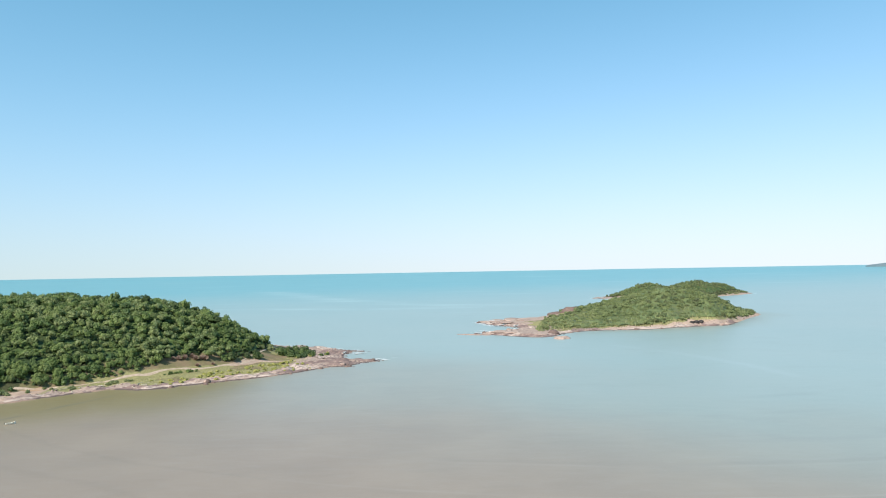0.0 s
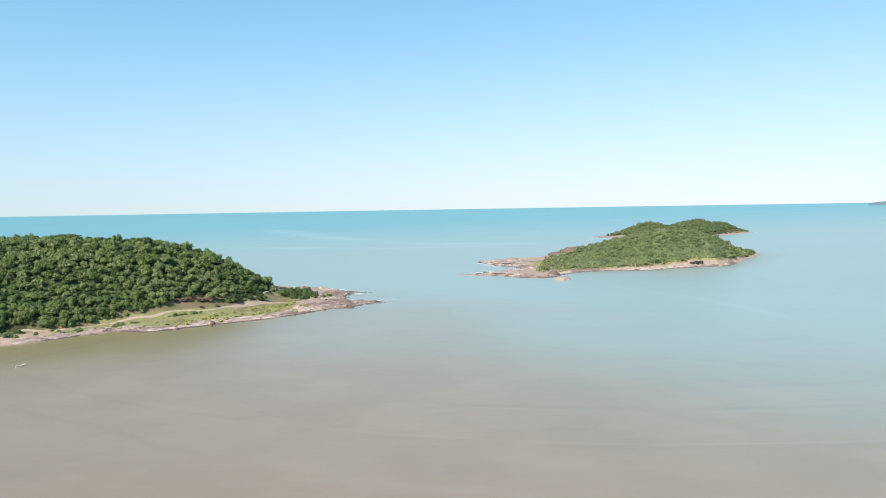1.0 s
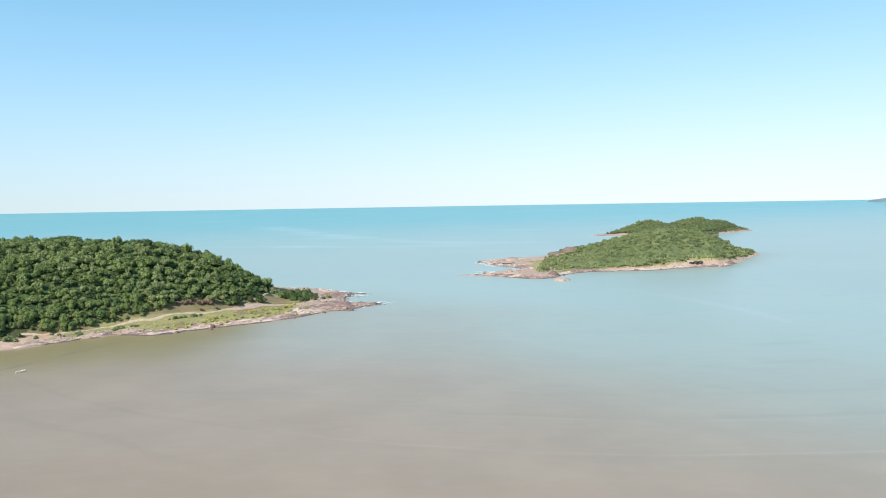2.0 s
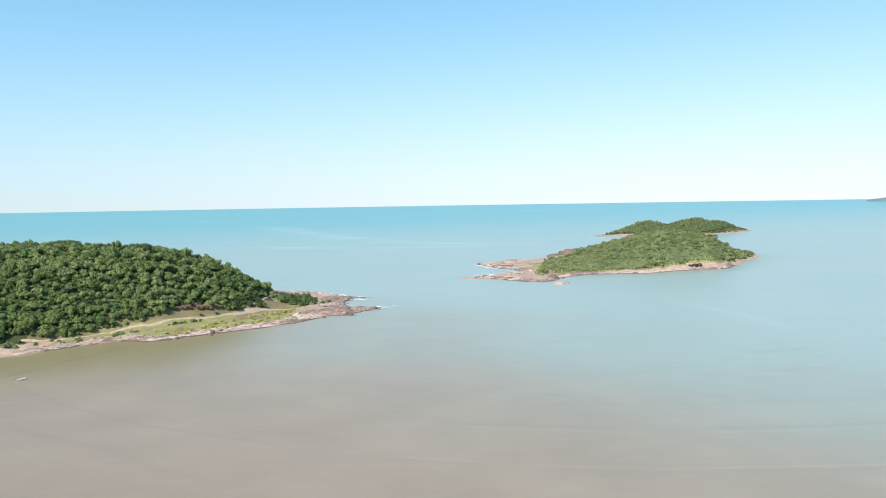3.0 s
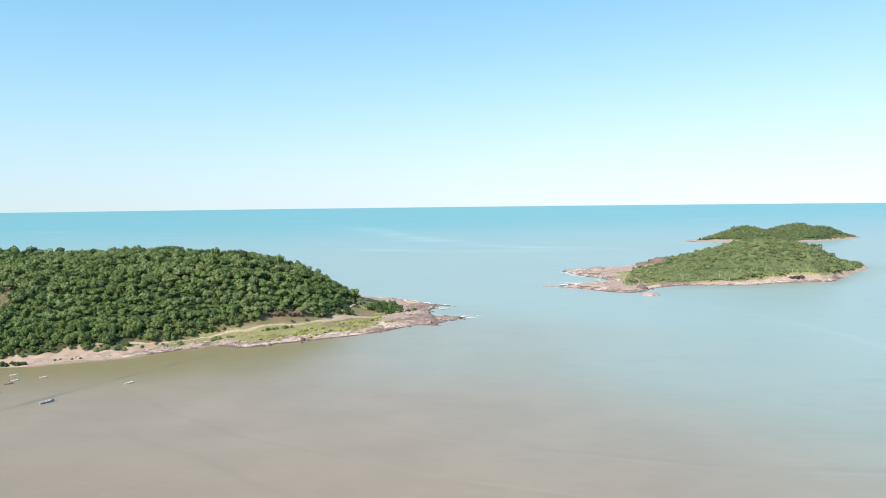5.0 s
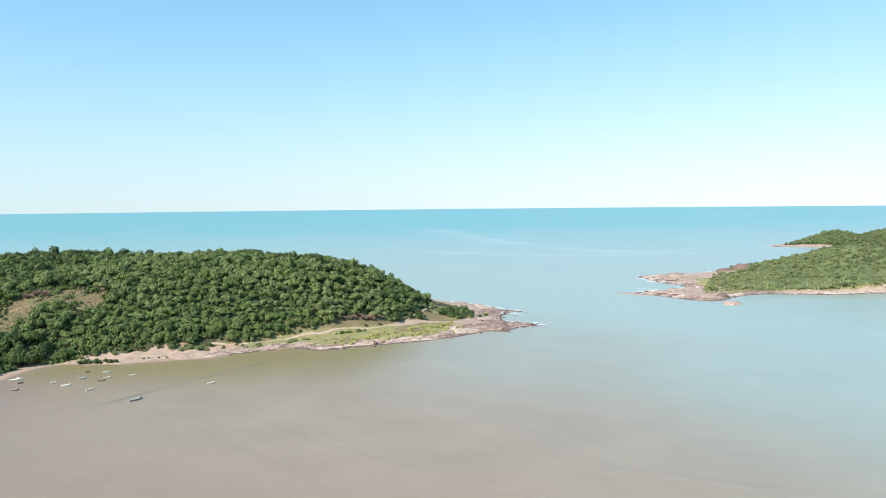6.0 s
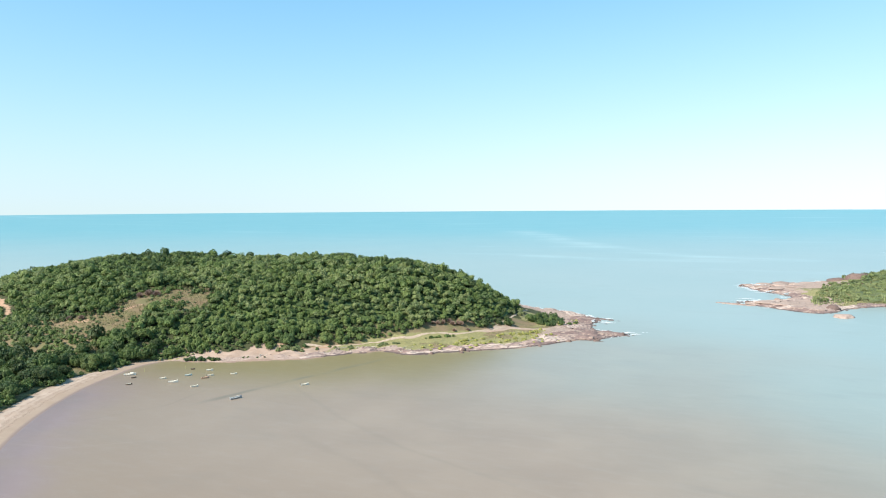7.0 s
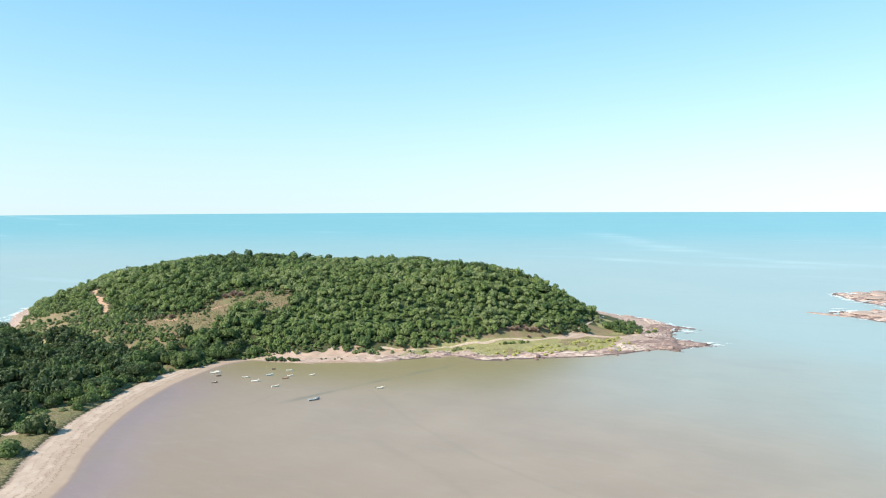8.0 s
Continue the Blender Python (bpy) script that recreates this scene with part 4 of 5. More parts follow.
def isle_scrub():
    x, y, r = scatter(60, 440, 690, 1000, 3.5, 31)
    x, y = x + 2.2 * vnoise(x * 1.3, y * 1.3, 9, 86) + r.normal(0, 1.3, x.shape), y + r.normal(0, 2.0, x.shape)
    z, d, u, k = height("isle", x, y)
    wob = 3 * vnoise(x, y, 16, 81)
    ok = (d + wob > 15 - 7 * smooth(k, 0.5, 0.7)) & ~((x < 152) & (y > 848)) & ((k > 0.13) | ((d > 19) & (x > 98) & (vnoise(x, y, 14, 82) > -0.45))) & (vnoise(x, y, 11, 83) > -0.75 + 0.15 * smooth(u, 0.55, 0.9))
    ok &= (x + 0.6 * wob > 88 + 0.25 * (y - 700)) | (y < 690)
    ok &= ~((np.hypot(x - 168, y - 872) < 14) | (np.hypot(x - 150, y - 868) < 12))
    clump = r.random(x.shape) < 0.07
    size = (1.2 + 2.4 * r.random(x.shape) ** 2.0 + 1.6 * clump) * (1 + 0.3 * vnoise(x, y, 22, 87)) * (1 - 0.3 * smooth(u, 0.5, 1)) * (1 + 0.35 * smooth(k, 0.6, 0.75))
    tone = np.clip(0.62 + 0.42 * vnoise(x, y, 30, 84) + 0.18 * vnoise(x, y, 11, 89) + r.normal(0, 0.14, x.shape) - 0.25 * clump + 0.22 * smooth(d, 34, 18) + 0.2 * smooth(x, 190, 130) - 0.2 * smooth(k, 0.42, 0.62) * smooth(d, 25, 45), 0, 1)
    rows = np.stack([x, y, z + size * 0.26, size, r.uniform(0.6, 1.05, x.shape), tone], 1)[ok]
    thicket("isle", 62, 440, 690, 1000, 1.7, lambda x, y, d, u, k: (d > 17 - 7 * smooth(k, 0.5, 0.7)) & ~((x < 168) & (y > 835)) & (k > 0.14), 1.3, "closed low thicket of grey-green scrub on the island")
    canopy("scrub", rows, ISLE_CROWNS, M_SCRUB, "light green scrub and low trees covering the island", "shrubs", 8)
    x, y, r = scatter(330, 780, 1480, 1760, 6.5, 33)
    z, d, u, k = height("far", x, y)
    ok = (d > 10 + 20 * smooth(x, 540, 480)) & ((u < 1.0) | (d > 14))
    size = r.uniform(3.0, 5.5, x.shape) * (0.45 + 0.55 * smooth(d, 14, 55))
    tone = np.clip(0.38 + 0.2 * vnoise(x, y, 30, 88) + r.normal(0, 0.15, x.shape), 0, 1)
    rows = np.stack([x, y, z + size * 0.4, size, r.uniform(0.9, 1.3, x.shape), tone], 1)[ok]
    thicket("far", 335, 780, 1470, 1760, 4.0, lambda x, y, d, u, k: (d > 18 + 14 * smooth(x, 540, 480)) & (u < 0.98), 3.0, "closed woodland canopy on the far island", M_LEAF, 0.26)
    canopy("woodland", rows, ISLE_CROWNS, M_SCRUB, "dark green trees on the far island's humps", seed=9)


def undergrowth():
    """Bushes that close the wood's edge and cover the old clearings."""
    x, y, r = scatter(-600, -140, 130, 520, 2.9, 41)
    z, d, u, k = height("head", x, y)
    wide = verge(y)
    beach = ((x < -292) & (y < 345)) | (y < 300)
    wob = 3 * vnoise(x, y, 18, 71)
    edge = np.where(beach, np.abs(d + wob - wide - wood_back(y, 2)) < 3.5, (u + wob * 0.008 > 0.84) & (u + wob * 0.008 < 1.01) & (d > 17))
    edge &= ~beach | (vnoise(x, y, 8, 111) > -0.35)
    edge |= ((near_line(x, y, BARE) < 12) | ((near_line(x - 7, y + 10, BARE) < 14) & (vnoise(x, y, 9, 116) > -0.1))) & (y > 322)
    edge = np.where((x > -345) & (x < -200) & (y > 335), (d > cove_edge(x) - np.interp(x, [-260, -240], [4.5, 1.0])) & (d < cove_edge(x) + np.interp(x, [-320, -290], [17, 8])), edge)
    scrub = (x < -375) & (x > -575) & (u > np.interp(x, [-460, -410], [0.66, 0.78])) & (u < 1.0) & (y > 303) & (vnoise(x, y, 12, 112) > -0.3)
    ok = (edge | scrub) & ((near_line(x, y, BARE) + wob > 10) | ((near_line(x, y, BARE) > 2.5) & (vnoise(x, y, 7, 115) > 0.3))) & (near_line(x, y, WESTBANK) + 3 * wob > 8) & (near_line(x, y, [(-186, 458), (-163, 481)]) > 6) & (near_line(x, y, TRACK) > 3.0) & (near_line(x, y, FOOTPATH) + 0.4 * wob > 3.0)
    size = r.uniform(0.9, 2.3, x.shape) * (1 + 0.3 * vnoise(x, y, 15, 113))
    tone = np.clip(0.5 + 0.3 * vnoise(x, y, 22, 114) + r.normal(0, 0.2, x.shape) + 0.15 * scrub, 0, 1)
    rows = np.stack([x, y, z + 0.25 * size, size, r.uniform(0.9, 1.4, x.shape), tone], 1)[ok]
    canopy("undergrowth", rows, ISLE_CROWNS, M_LEAF, "mixed green undergrowth at the wood's edge and on old clearings", "shrubs", 10)


def understorey():
    """Low crowns that fill the gaps between the tall ones on the near slope."""
    x, y, r = scatter(-560, -140, 320, 600, 4.3, 43)
    z, d, u, k = height("head", x, y)
    ok = (u < 0.93) & (d > np.maximum(18, cove_edge(x) + 1)) & (-(x + 700) * 135 + (y - 440) * 575 < 4000) & (near_line(x, y, UPPATH) > 4)
    ok &= (near_line(x, y, BARE) > 12) & (near_line(x - 7, y + 10, BARE) > np.interp(y, [325, 365], [4, 11])) & (near_line(x, y, TRACK) > 4) & (near_line(x, y, FOOTPATH) > 6) & (near_line(x, y, WESTBANK) > 12)
    ok &= near_line(x, y, [(-186, 458), (-163, 481)]) > 6
    size = r.uniform(1.1, 2.2, x.shape)
    # tone set below the tall crowns', holding part of the gaps' shade
    tone = np.clip(0.40 + 0.2 * vnoise(x, y, 25, 121) + r.normal(0, 0.16, x.shape), 0, 1)
    rows = np.stack([x, y, z + r.uniform(0.4, 2.2, x.shape), size, r.uniform(0.9, 1.5, x.shape), tone], 1)[ok]
    canopy("understorey", rows, ISLE_CROWNS, M_LEAF, "darker green understorey between the hill's taller trees", seed=12)


def slope_shrubs(x0, x1, y0, y1, line, seed):
    """Small grey-green shrubs scattered over a dry slope."""
    x, y, r = scatter(x0, x1, y0, y1, 3.4, seed)
    z, d, u, k = height("head", x, y)
    ok = (near_line(x, y, line) < 20) & (d > 20) & (vnoise(x, y, 10, 131) + 0.5 * vnoise(x, y, 4, 132) > 0.12)
    size = 0.5 + 1.3 * r.random(x.shape) ** 1.7
    tone = np.clip(0.55 + 0.3 * vnoise(x, y, 14, 133) + r.normal(0, 0.2, x.shape), 0, 1)
    rows = np.stack([x, y, z + 0.1, size, r.uniform(0.7, 1.2, x.shape), tone], 1)[ok]
    canopy("shrubs", rows, ISLE_CROWNS, M_SLOPE, "small grey-green shrubs on the dry slope", "shrubs", seed - 34)


head_forest()
understorey()
slope_shrubs(-425, -330, 315, 420, BARE, 47)
slope_shrubs(-660, -480, 315, 385, WESTBANK, 48)
thicket("head", -520, -145, 325, 560, 2.2, lambda x, y, d, u, k: (u > 0.08) & (u < 0.9) & (d > np.maximum(24, cove_edge(x) + 3)) & (near_line(x, y, BARE) > 17) & (near_line(x - 7, y + 10, BARE) > 17) & (near_line(x, y, TRACK) > 6)
        & (near_line(x, y, FOOTPATH) > 12) & (near_line(x, y, WESTBANK) > 14) & (y > 345 - 0.35 * (x + 400)), 1.2, "closed green undergrowth between the trees of the hill", M_LEAF, 0.2)
undergrowth()
isle_scrub()

# ---- boats ----
def hull_bmesh(long, beam, deep, sheer=0.5):
    """An open planked hull: outer and inner skin, pointed bow at +x, flat transom at -x."""
    bm = bmesh.new()
    rows_out, rows_in = [], []
    for i in range(11):
        t = i / 10
        w = beam / 2 * (0.72 + 0.55 * t) * max(0.0, 1 - max(0, t - 0.35) ** 2.2 / 0.65 ** 2.2) if t > 0.35 else beam / 2 * (0.78 + 0.42 * t)
        w = max(w, 0.012)
        top = deep * (1 + sheer * (2 * t - 0.7) ** 2)
        keel = -0.22 * deep + 0.9 * deep * max(0, t - 0.72) ** 2 / 0.078 * 0.35
        x = (t - 0.5) * long
        out, inn = [], []
        for side in (1, -1):
            out.append([(x, side * w, top), (x, side * w * 0.86, top * 0.45), (x, side * w * 0.5, keel * 0.4)])
            inn.append([(x, side * w * 0.9, top - 0.01), (x, side * w * 0.78, top * 0.5), (x, side * w * 0.42, keel * 0.2 + 0.12)])
        rows_out.append([bm.verts.new(p) for p in out[0]] + [bm.verts.new((x, 0, keel))] + [bm.verts.new(p) for p in reversed(out[1])])
        rows_in.append([bm.verts.new(p) for p in inn[0]] + [bm.verts.new((x, 0, keel * 0.3 + 0.12))] + [bm.verts.new(p) for p in reversed(inn[1])])
    for a, b in zip(rows_out, rows_out[1:]):
        for k in range(6):
            bm.faces.new((a[k], a[k + 1], b[k + 1], b[k]))
    for a, b in zip(rows_in, rows_in[1:]):
        for k in range(6):
            bm.faces.new((b[k], b[k + 1], a[k + 1], a[k]))
    for o, n in ((rows_out[0], rows_in[0]), (rows_out[-1], rows_in[-1])):
        bm.faces.new(o)
        bm.faces.new(list(reversed(n)))
    for k in (0, 6):
        for i in range(10):
            bm.faces.new((rows_out[i][k], rows_out[i + 1][k], rows_in[i + 1][k], rows_in[i][k]))
    for i in (0, 10):
        bm.faces.new((rows_out[i][0], rows_in[i][0], rows_in[i][6], rows_out[i][6]))
    bmesh.ops.recalc_face_normals(bm, faces=bm.faces)
    return bm


def box(bm, x, y, z, sx, sy, sz, turn=0.0):
    m = Matrix.Translation((x, y, z)) @ Matrix.Rotation(turn, 4, "Z") @ Matrix.Diagonal((sx, sy, sz, 1))
    made = bmesh.ops.create_cube(bm, size=1, matrix=m)
    return made["verts"]


def boat(x, y, heading, long, paint, inside, label, extras=()):
    beam, deep = min(1.75, max(1.1, long * 0.28)), min(0.74, max(0.5, long * 0.15))
    ob = new("boat")
    part("hull", hull_bmesh(long, beam, deep), paint, ob)
    for side in (1, -1):
        rail = bmesh.new()
        last = None
        for i in range(9):
            t = i / 10
            w = beam / 2 * (0.72 + 0.55 * t) * (1 - max(0, t - 0.35) ** 2.2 / 0.65 ** 2.2) if t > 0.35 else beam / 2 * (0.78 + 0.42 * t)
            top = deep * (1 + 0.5 * (2 * t - 0.7) ** 2) + 0.02
            p = Vector(((t - 0.5) * long, side * w, top))
            if last is not None:
                mid, way = (p + last) / 2, p - last
                box(rail, mid.x, mid.y, mid.z, way.length * 1.03, 0.17, 0.09, math.atan2(way.y, way.x))
            last = p
        part("gunwale", rail, inside, ob, "painted wooden gunwale rail")
    for q in (-0.27, -0.02, 0.2):
        bm = bmesh.new()
        box(bm, q * long, 0, deep * 0.72, 0.26, beam * 0.86, 0.05)
        bmesh.ops.bevel(bm, geom=bm.edges[:], offset=0.012, segments=1, affect="EDGES")
        part("thwart", bm, inside, ob)
    if "motor" in extras:
        bm = bmesh.new()
        box(bm, -0.5 * long - 0.12, 0, deep * 1.35, 0.34, 0.28, 0.42)
        bmesh.ops.bevel(bm, geom=bm.edges[:], offset=0.07, segments=2, affect="EDGES")
        motor = part("outboard_motor", bm, M_BOAT["dark"], ob, "dark outboard motor on the transom")
        bm = bmesh.new()
        box(bm, -0.5 * long - 0.16, 0, deep * 0.5, 0.12, 0.1, deep * 1.5)
        bmesh.ops.bevel(bm, geom=bm.edges[:], offset=0.02, segments=1, affect="EDGES")
        part("shaft", bm, M_BOAT["dark"], motor)
    if "cabin" in extras:
        bm = bmesh.new()
        box(bm, 0.16 * long, 0, deep * 1.45, long * 0.3, beam * 0.62, deep * 1.1)
        bmesh.ops.bevel(bm, geom=bm.edges[:], offset=0.1, segments=2, affect="EDGES")
        part("cuddy", bm, paint, ob, "low white cuddy at the bow")
    if "post" in extras:
        bm = bmesh.new()
        box(bm, 0.40 * long, 0, deep * 1.75, 0.16, 0.16, deep * 1.9)
        part("bow_post", bm, inside, ob)
    ob.matrix_basis = pose(x, y, 0.02, 0, 0, heading)
    tagged(ob, label, "boat", "boats moored in the shallows")
    return ob


M_BOAT = {
    "white": plain("white_boat_paint", (0.80, 0.74, 0.62), (0.88, 0.83, 0.72), 1.5, 0.45, 0.4),
    "cream": plain("cream_boat_paint", (0.66, 0.60, 0.46), (0.78, 0.72, 0.58), 1.5, 0.5, 0.4),
    "orange": plain("orange_boat_paint", (0.52, 0.33, 0.23), (0.64, 0.44, 0.32), 1.5, 0.5, 0.4),
    "teal": plain("pale_blue_boat_paint", (0.38, 0.50, 0.50), (0.54, 0.64, 0.62), 1.5, 0.5, 0.4),
    "blue": plain("blue_boat_paint", (0.24, 0.25, 0.27), (0.40, 0.41, 0.42), 1.5, 0.5, 0.4),
    "wood": plain("weathered_boat_wood", (0.15, 0.11, 0.08), (0.27, 0.21, 0.16), 3, 0.8),
    "dark": plain("black_motor_cowl", (0.02, 0.02, 0.022), (0.04, 0.04, 0.042), 5, 0.4, 0.5),
}
BOATS = [
    (-309.9, 301.8, 38, 6.9, "white", "white", "large white boat with a low cuddy, moored near the beach", ('cabin',)),
    (-302.8, 297.5, 52, 2.9, "wood", "wood", "small dark wooden dinghy moored near the beach", ()),
    (-293.7, 285.2, 46, 3.6, "wood", "cream", "small grey wooden dinghy moored near the beach", ()),
    (-285.4, 301.5, 40, 4.2, "cream", "white", "cream wooden rowing boat moored in the shallows", ()),
    (-273.9, 297.1, 36, 5.5, "white", "white", "white fishing boat with a bow post in the shallows", ('post', 'motor')),
    (-276.7, 312.3, 46, 4.3, "teal", "white", "pale blue rowing boat moored in the shallows", ()),
    (-263.3, 310.6, 50, 4.7, "orange", "orange", "pale orange rowing boat moored in the shallows", ()),
    (-264.4, 316.1, 44, 4.1, "white", "cream", "white rowing boat moored in the shallows", ('motor',)),
    (-273.3, 326.5, 38, 4.4, "white", "cream", "white rowing boat moored in the shallows", ()),
    (-256.2, 293.7, 56, 4.3, "white", "cream", "white rowing boat moored in the shallows", ()),
    (-254.0, 323.8, 36, 4.0, "white", "cream", "white rowing boat moored in the shallows", ()),
    (-284.9, 325.4, 46, 2.3, "wood", "wood", "small dark wooden dinghy moored in the shallows", ()),
    (-220.3, 282.4, 63, 6.8, "blue", "white", "long grey-blue canoe-like boat moored apart in the bay", ()),
    (-201.5, 316.8, 46, 4.7, "white", "cream", "white rowing boat moored apart in the bay", ('motor',)),
]
for bx, by, heading, long, paint, inside, label, extras in BOATS:
    boat(bx, by, heading, long * 0.93, M_BOAT[paint], M_BOAT[inside], label, extras)


def mooring_stake(x, y, tall, lean):
    bm = bmesh.new()
    bmesh.ops.create_cone(bm, cap_ends=True, segments=7, radius1=0.13, radius2=0.08, depth=tall + 1.2)
    for v in bm.verts:
        v.co.x += 0.03 * math.sin(v.co.z * 2)
    me = bpy.data.meshes.new("mooring_stake")
    bm.to_mesh(me)
    bm.free()
    me.materials.append(M_PALE)
    ob = new("mooring_stake", me)
    ob.matrix_basis = pose(x, y, tall / 2 - 0.6, lean, lean * 0.6, 0)
    tagged(ob, "pale weathered wooden mooring stake standing in the water", "stake", "mooring stakes")


for sx, sy, tall, lean in ((-308, 311, 2.2, 4), (-291, 326, 1.6, -5), (-297, 340, 2.0, 3), (-262, 352, 1.3, 6)):
    mooring_stake(sx, sy, tall, lean)


# ---- rocks ----
def boulder_mesh(seed, flat):
    bm = bmesh.new()
    bmesh.ops.create_icosphere(bm, subdivisions=3, radius=1)
    off = Vector((seed * 7.3, seed * 1.7, seed * 3.1))
    for v in bm.verts:
        n = v.co.normalized()
        f = 1 + 0.34 * noise.noise(n * 1.1 + off) + 0.16 * noise.noise(n * 2.6 + off) + 0.07 * noise.noise(n * 6 + off)
        crack = abs(noise.noise(n * 1.8 - off))
        f -= 0.16 * max(0, 0.12 - crack) / 0.12
        v.co = n * f
        v.co.z *= flat
    for f in bm.faces:
        f.smooth = True
    me = bpy.data.meshes.new("boulder")
    bm.to_mesh(me)
    bm.free()
    return me


BOULDERS = []
for i, flat in enumerate((0.42, 0.55, 0.35, 0.7, 0.5)):
    me_light, me_dark = boulder_mesh(i + 1, flat), None
    me_light.materials.append(M_ROCK)
    me_dark = me_light.copy()
    me_dark.materials[0] = M_DARKROCK
    BOULDERS.append((me_light, me_dark))


def boulder(name, x, y, size, dark=False, kind=0, turn=0.0, tall=1.0, label="weathered pinkish brown boulder on the rocky shore", sink=0.15):
    ob = new("boulder", BOULDERS[kind][1 if dark else 0])
    z = float(height(name, np.array([x]), np.array([y]))[0][0])
    ob.matrix_basis = pose(x, y, max(z, -0.5) + size * 0.05 - sink * size, 0, 0, turn)
    ob.scale = (size, size * 0.8, size * tall)
    return tagged(ob, label, "boulder", "boulders along the shore")


def shore_rocks():
    r = random.Random(17)
    for name, sizes, count, keep in (("head", (0.6, 2.2), 95, lambda x, y: x > -225 and y > 395 and not (y > 600 and x < -110)),
                                     ("isle", (0.9, 3.4), 80, lambda x, y: (x < 165 or y < 800 or x > 330) and y < 935)):
        curve = [p for p in LANDS[name]["shore"] if keep(*p)]
        for _ in range(count):
            x, y = curve[r.randrange(len(curve))]
            size = r.uniform(*sizes) * (0.6 + 0.8 * r.random() ** 3)
            x, y = x + r.gauss(0, 4.5), y + r.gauss(0, 4.5)
            d = float(inland(LANDS[name]["shore"], np.array([x]), np.array([y]))[0])
            if d < -5:
                continue
            wet = d < 2 or r.random() < 0.3
            boulder(name, x, y, size, wet, r.randrange(5), r.uniform(0, 360), r.uniform(0.8, 1.3),
                    "dark wet boulder at the water's edge" if wet else "weathered pinkish brown boulder on the rocky shore")


shore_rocks()
boulder("head", -70, 490, 3.0, True, 1, 20, label="dark flat rock lying off the rocky point")
boulder("head", -52, 502, 1.6, True, 0, 70, label="dark flat rock lying off the rocky point")
boulder("head", -42, 533, 1.8, True, 2, 10, label="dark flat rock lying off the rocky point")
for dx, dy, ds, turn in ((-78, 587, 4.2, 150), (-71, 584, 3.4, 160), (-65, 582, 2.4, 170), (-73, 564, 2.6, 20), (-78, 568, 2.0, 60), (-66, 489, 2.2, 30),
                         (-60, 495, 1.6, 80), (-55, 499, 1.3, 10), (-46, 528, 1.5, 40), (-38, 536, 1.4, 20), (-30, 541, 1.1, 0), (-80, 552, 2.2, 120)):
    boulder("head", dx, dy, ds, True, int(ds * 10) % 3, turn, 0.5, "low dark rock awash off the rocky point", 0.0)
for dx, dy, ds, turn in ((17, 723, 4.2, 10), (23, 720, 5.4, 40), (29, 717, 6.2, 15), (33, 721, 4.0, 80), (37, 714, 6.0, 25), (44, 711, 5.6, 60)):
    boulder("isle", dx, dy, ds, dx == 33, int(ds * 10) % 3, turn, 0.55, "low broken pinkish rock awash off the island's tip", 0.02)
boulder("isle", 36, 733, 5, True, 0, 50, 0.4, "low dark rock slab awash off the island's tip", 0.02)
# rocks painted near black in place of a shaded hollow under the scrub
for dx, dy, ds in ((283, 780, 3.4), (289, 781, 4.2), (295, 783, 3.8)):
    ob = boulder("isle", dx, dy, ds, True, 3, dx * 7, 0.85, "dark hollow under the scrub on the bank, rocks painted black as its shade")
    ob.material_slots[0].link, ob.material_slots[0].material = "OBJECT", M_HOLLOW_SHADE
boulder("isle", 112, 702, 7.0, True, 3, 30, 0.85, "large dark brown rounded boulder above the island's shore")
boulder("isle", 113, 662, 9.5, False, 2, 80, 0.8, "low pale rock slab off the island's shore", 0.02)
boulder("isle", 166, 878, 17, True, 1, 20, 0.74, "bare brown rock dome showing above the scrub")
boulder("isle", 146, 886, 14, True, 1, 70, 0.6, "bare brown rock dome showing above the scrub")
for dx, dy, ds, dk in ((48, 722, 8, 2), (58, 722, 10, 0), (70, 712, 9, 2), (84, 700, 9, 0), (98, 692, 8, 1),
                       (54, 884, 8, 0), (70, 894, 10, 2), (88, 902, 11, 0), (66, 862, 9, 2), (84, 872, 11, 1), (104, 884, 10, 0), (78, 836, 9, 1), (98, 850, 9, 2), (118, 922, 9, 0), (138, 930, 10, 1)):
    boulder("isle", dx, dy, ds, False, dk, ds * 23, 0.36, "broad smooth pinkish granite slab at the island's tip", 0.05)
boulder("isle", 366, 858, 3.4, True, 3, 10, 1.2, "dark rock at the scrub's edge above the shore")


def driftwood(x, y, long, thick, turn):
    """A bare, bent log with a stub of a branch."""
    bm = bmesh.new()
    rings = []
    for i in range(6):
        t = i / 5
        w = thick * (1 - 0.55 * t)
        off = Vector(((t - 0.5) * long, 0.12 * long * math.sin(t * 2.6), thick * 0.6 + 0.1 * long * t * t))
        rings.append([bm.verts.new(off + Vector((0, w * math.cos(k * 1.047), w * math.sin(k * 1.047)))) for k in range(6)])
    for a, b in zip(rings, rings[1:]):
        for k in range(6):
            bm.faces.new((a[k], a[(k + 1) % 6], b[(k + 1) % 6], b[k]))
    bm.faces.new(rings[0])
    bm.faces.new(rings[-1])
    box(bm, 0.1 * long, 0.2 * long, thick, 0.3 * long, thick * 0.7, thick * 0.7, 1.0)
    bmesh.ops.recalc_face_normals(bm, faces=bm.faces)
    me = bpy.data.meshes.new("driftwood_log")
    bm.to_mesh(me)
    bm.free()
    me.materials.append(M_DRIFT)
    ob = new("driftwood_log", me)
    z = float(height("head", np.array([x]), np.array([y]))[0][0])
    ob.matrix_basis = pose(x, y, max(z, 0) + 0.05, 0, 0, turn)
    tagged(ob, "bleached grey driftwood log stranded above the shore", "driftwood", "driftwood along the cove")


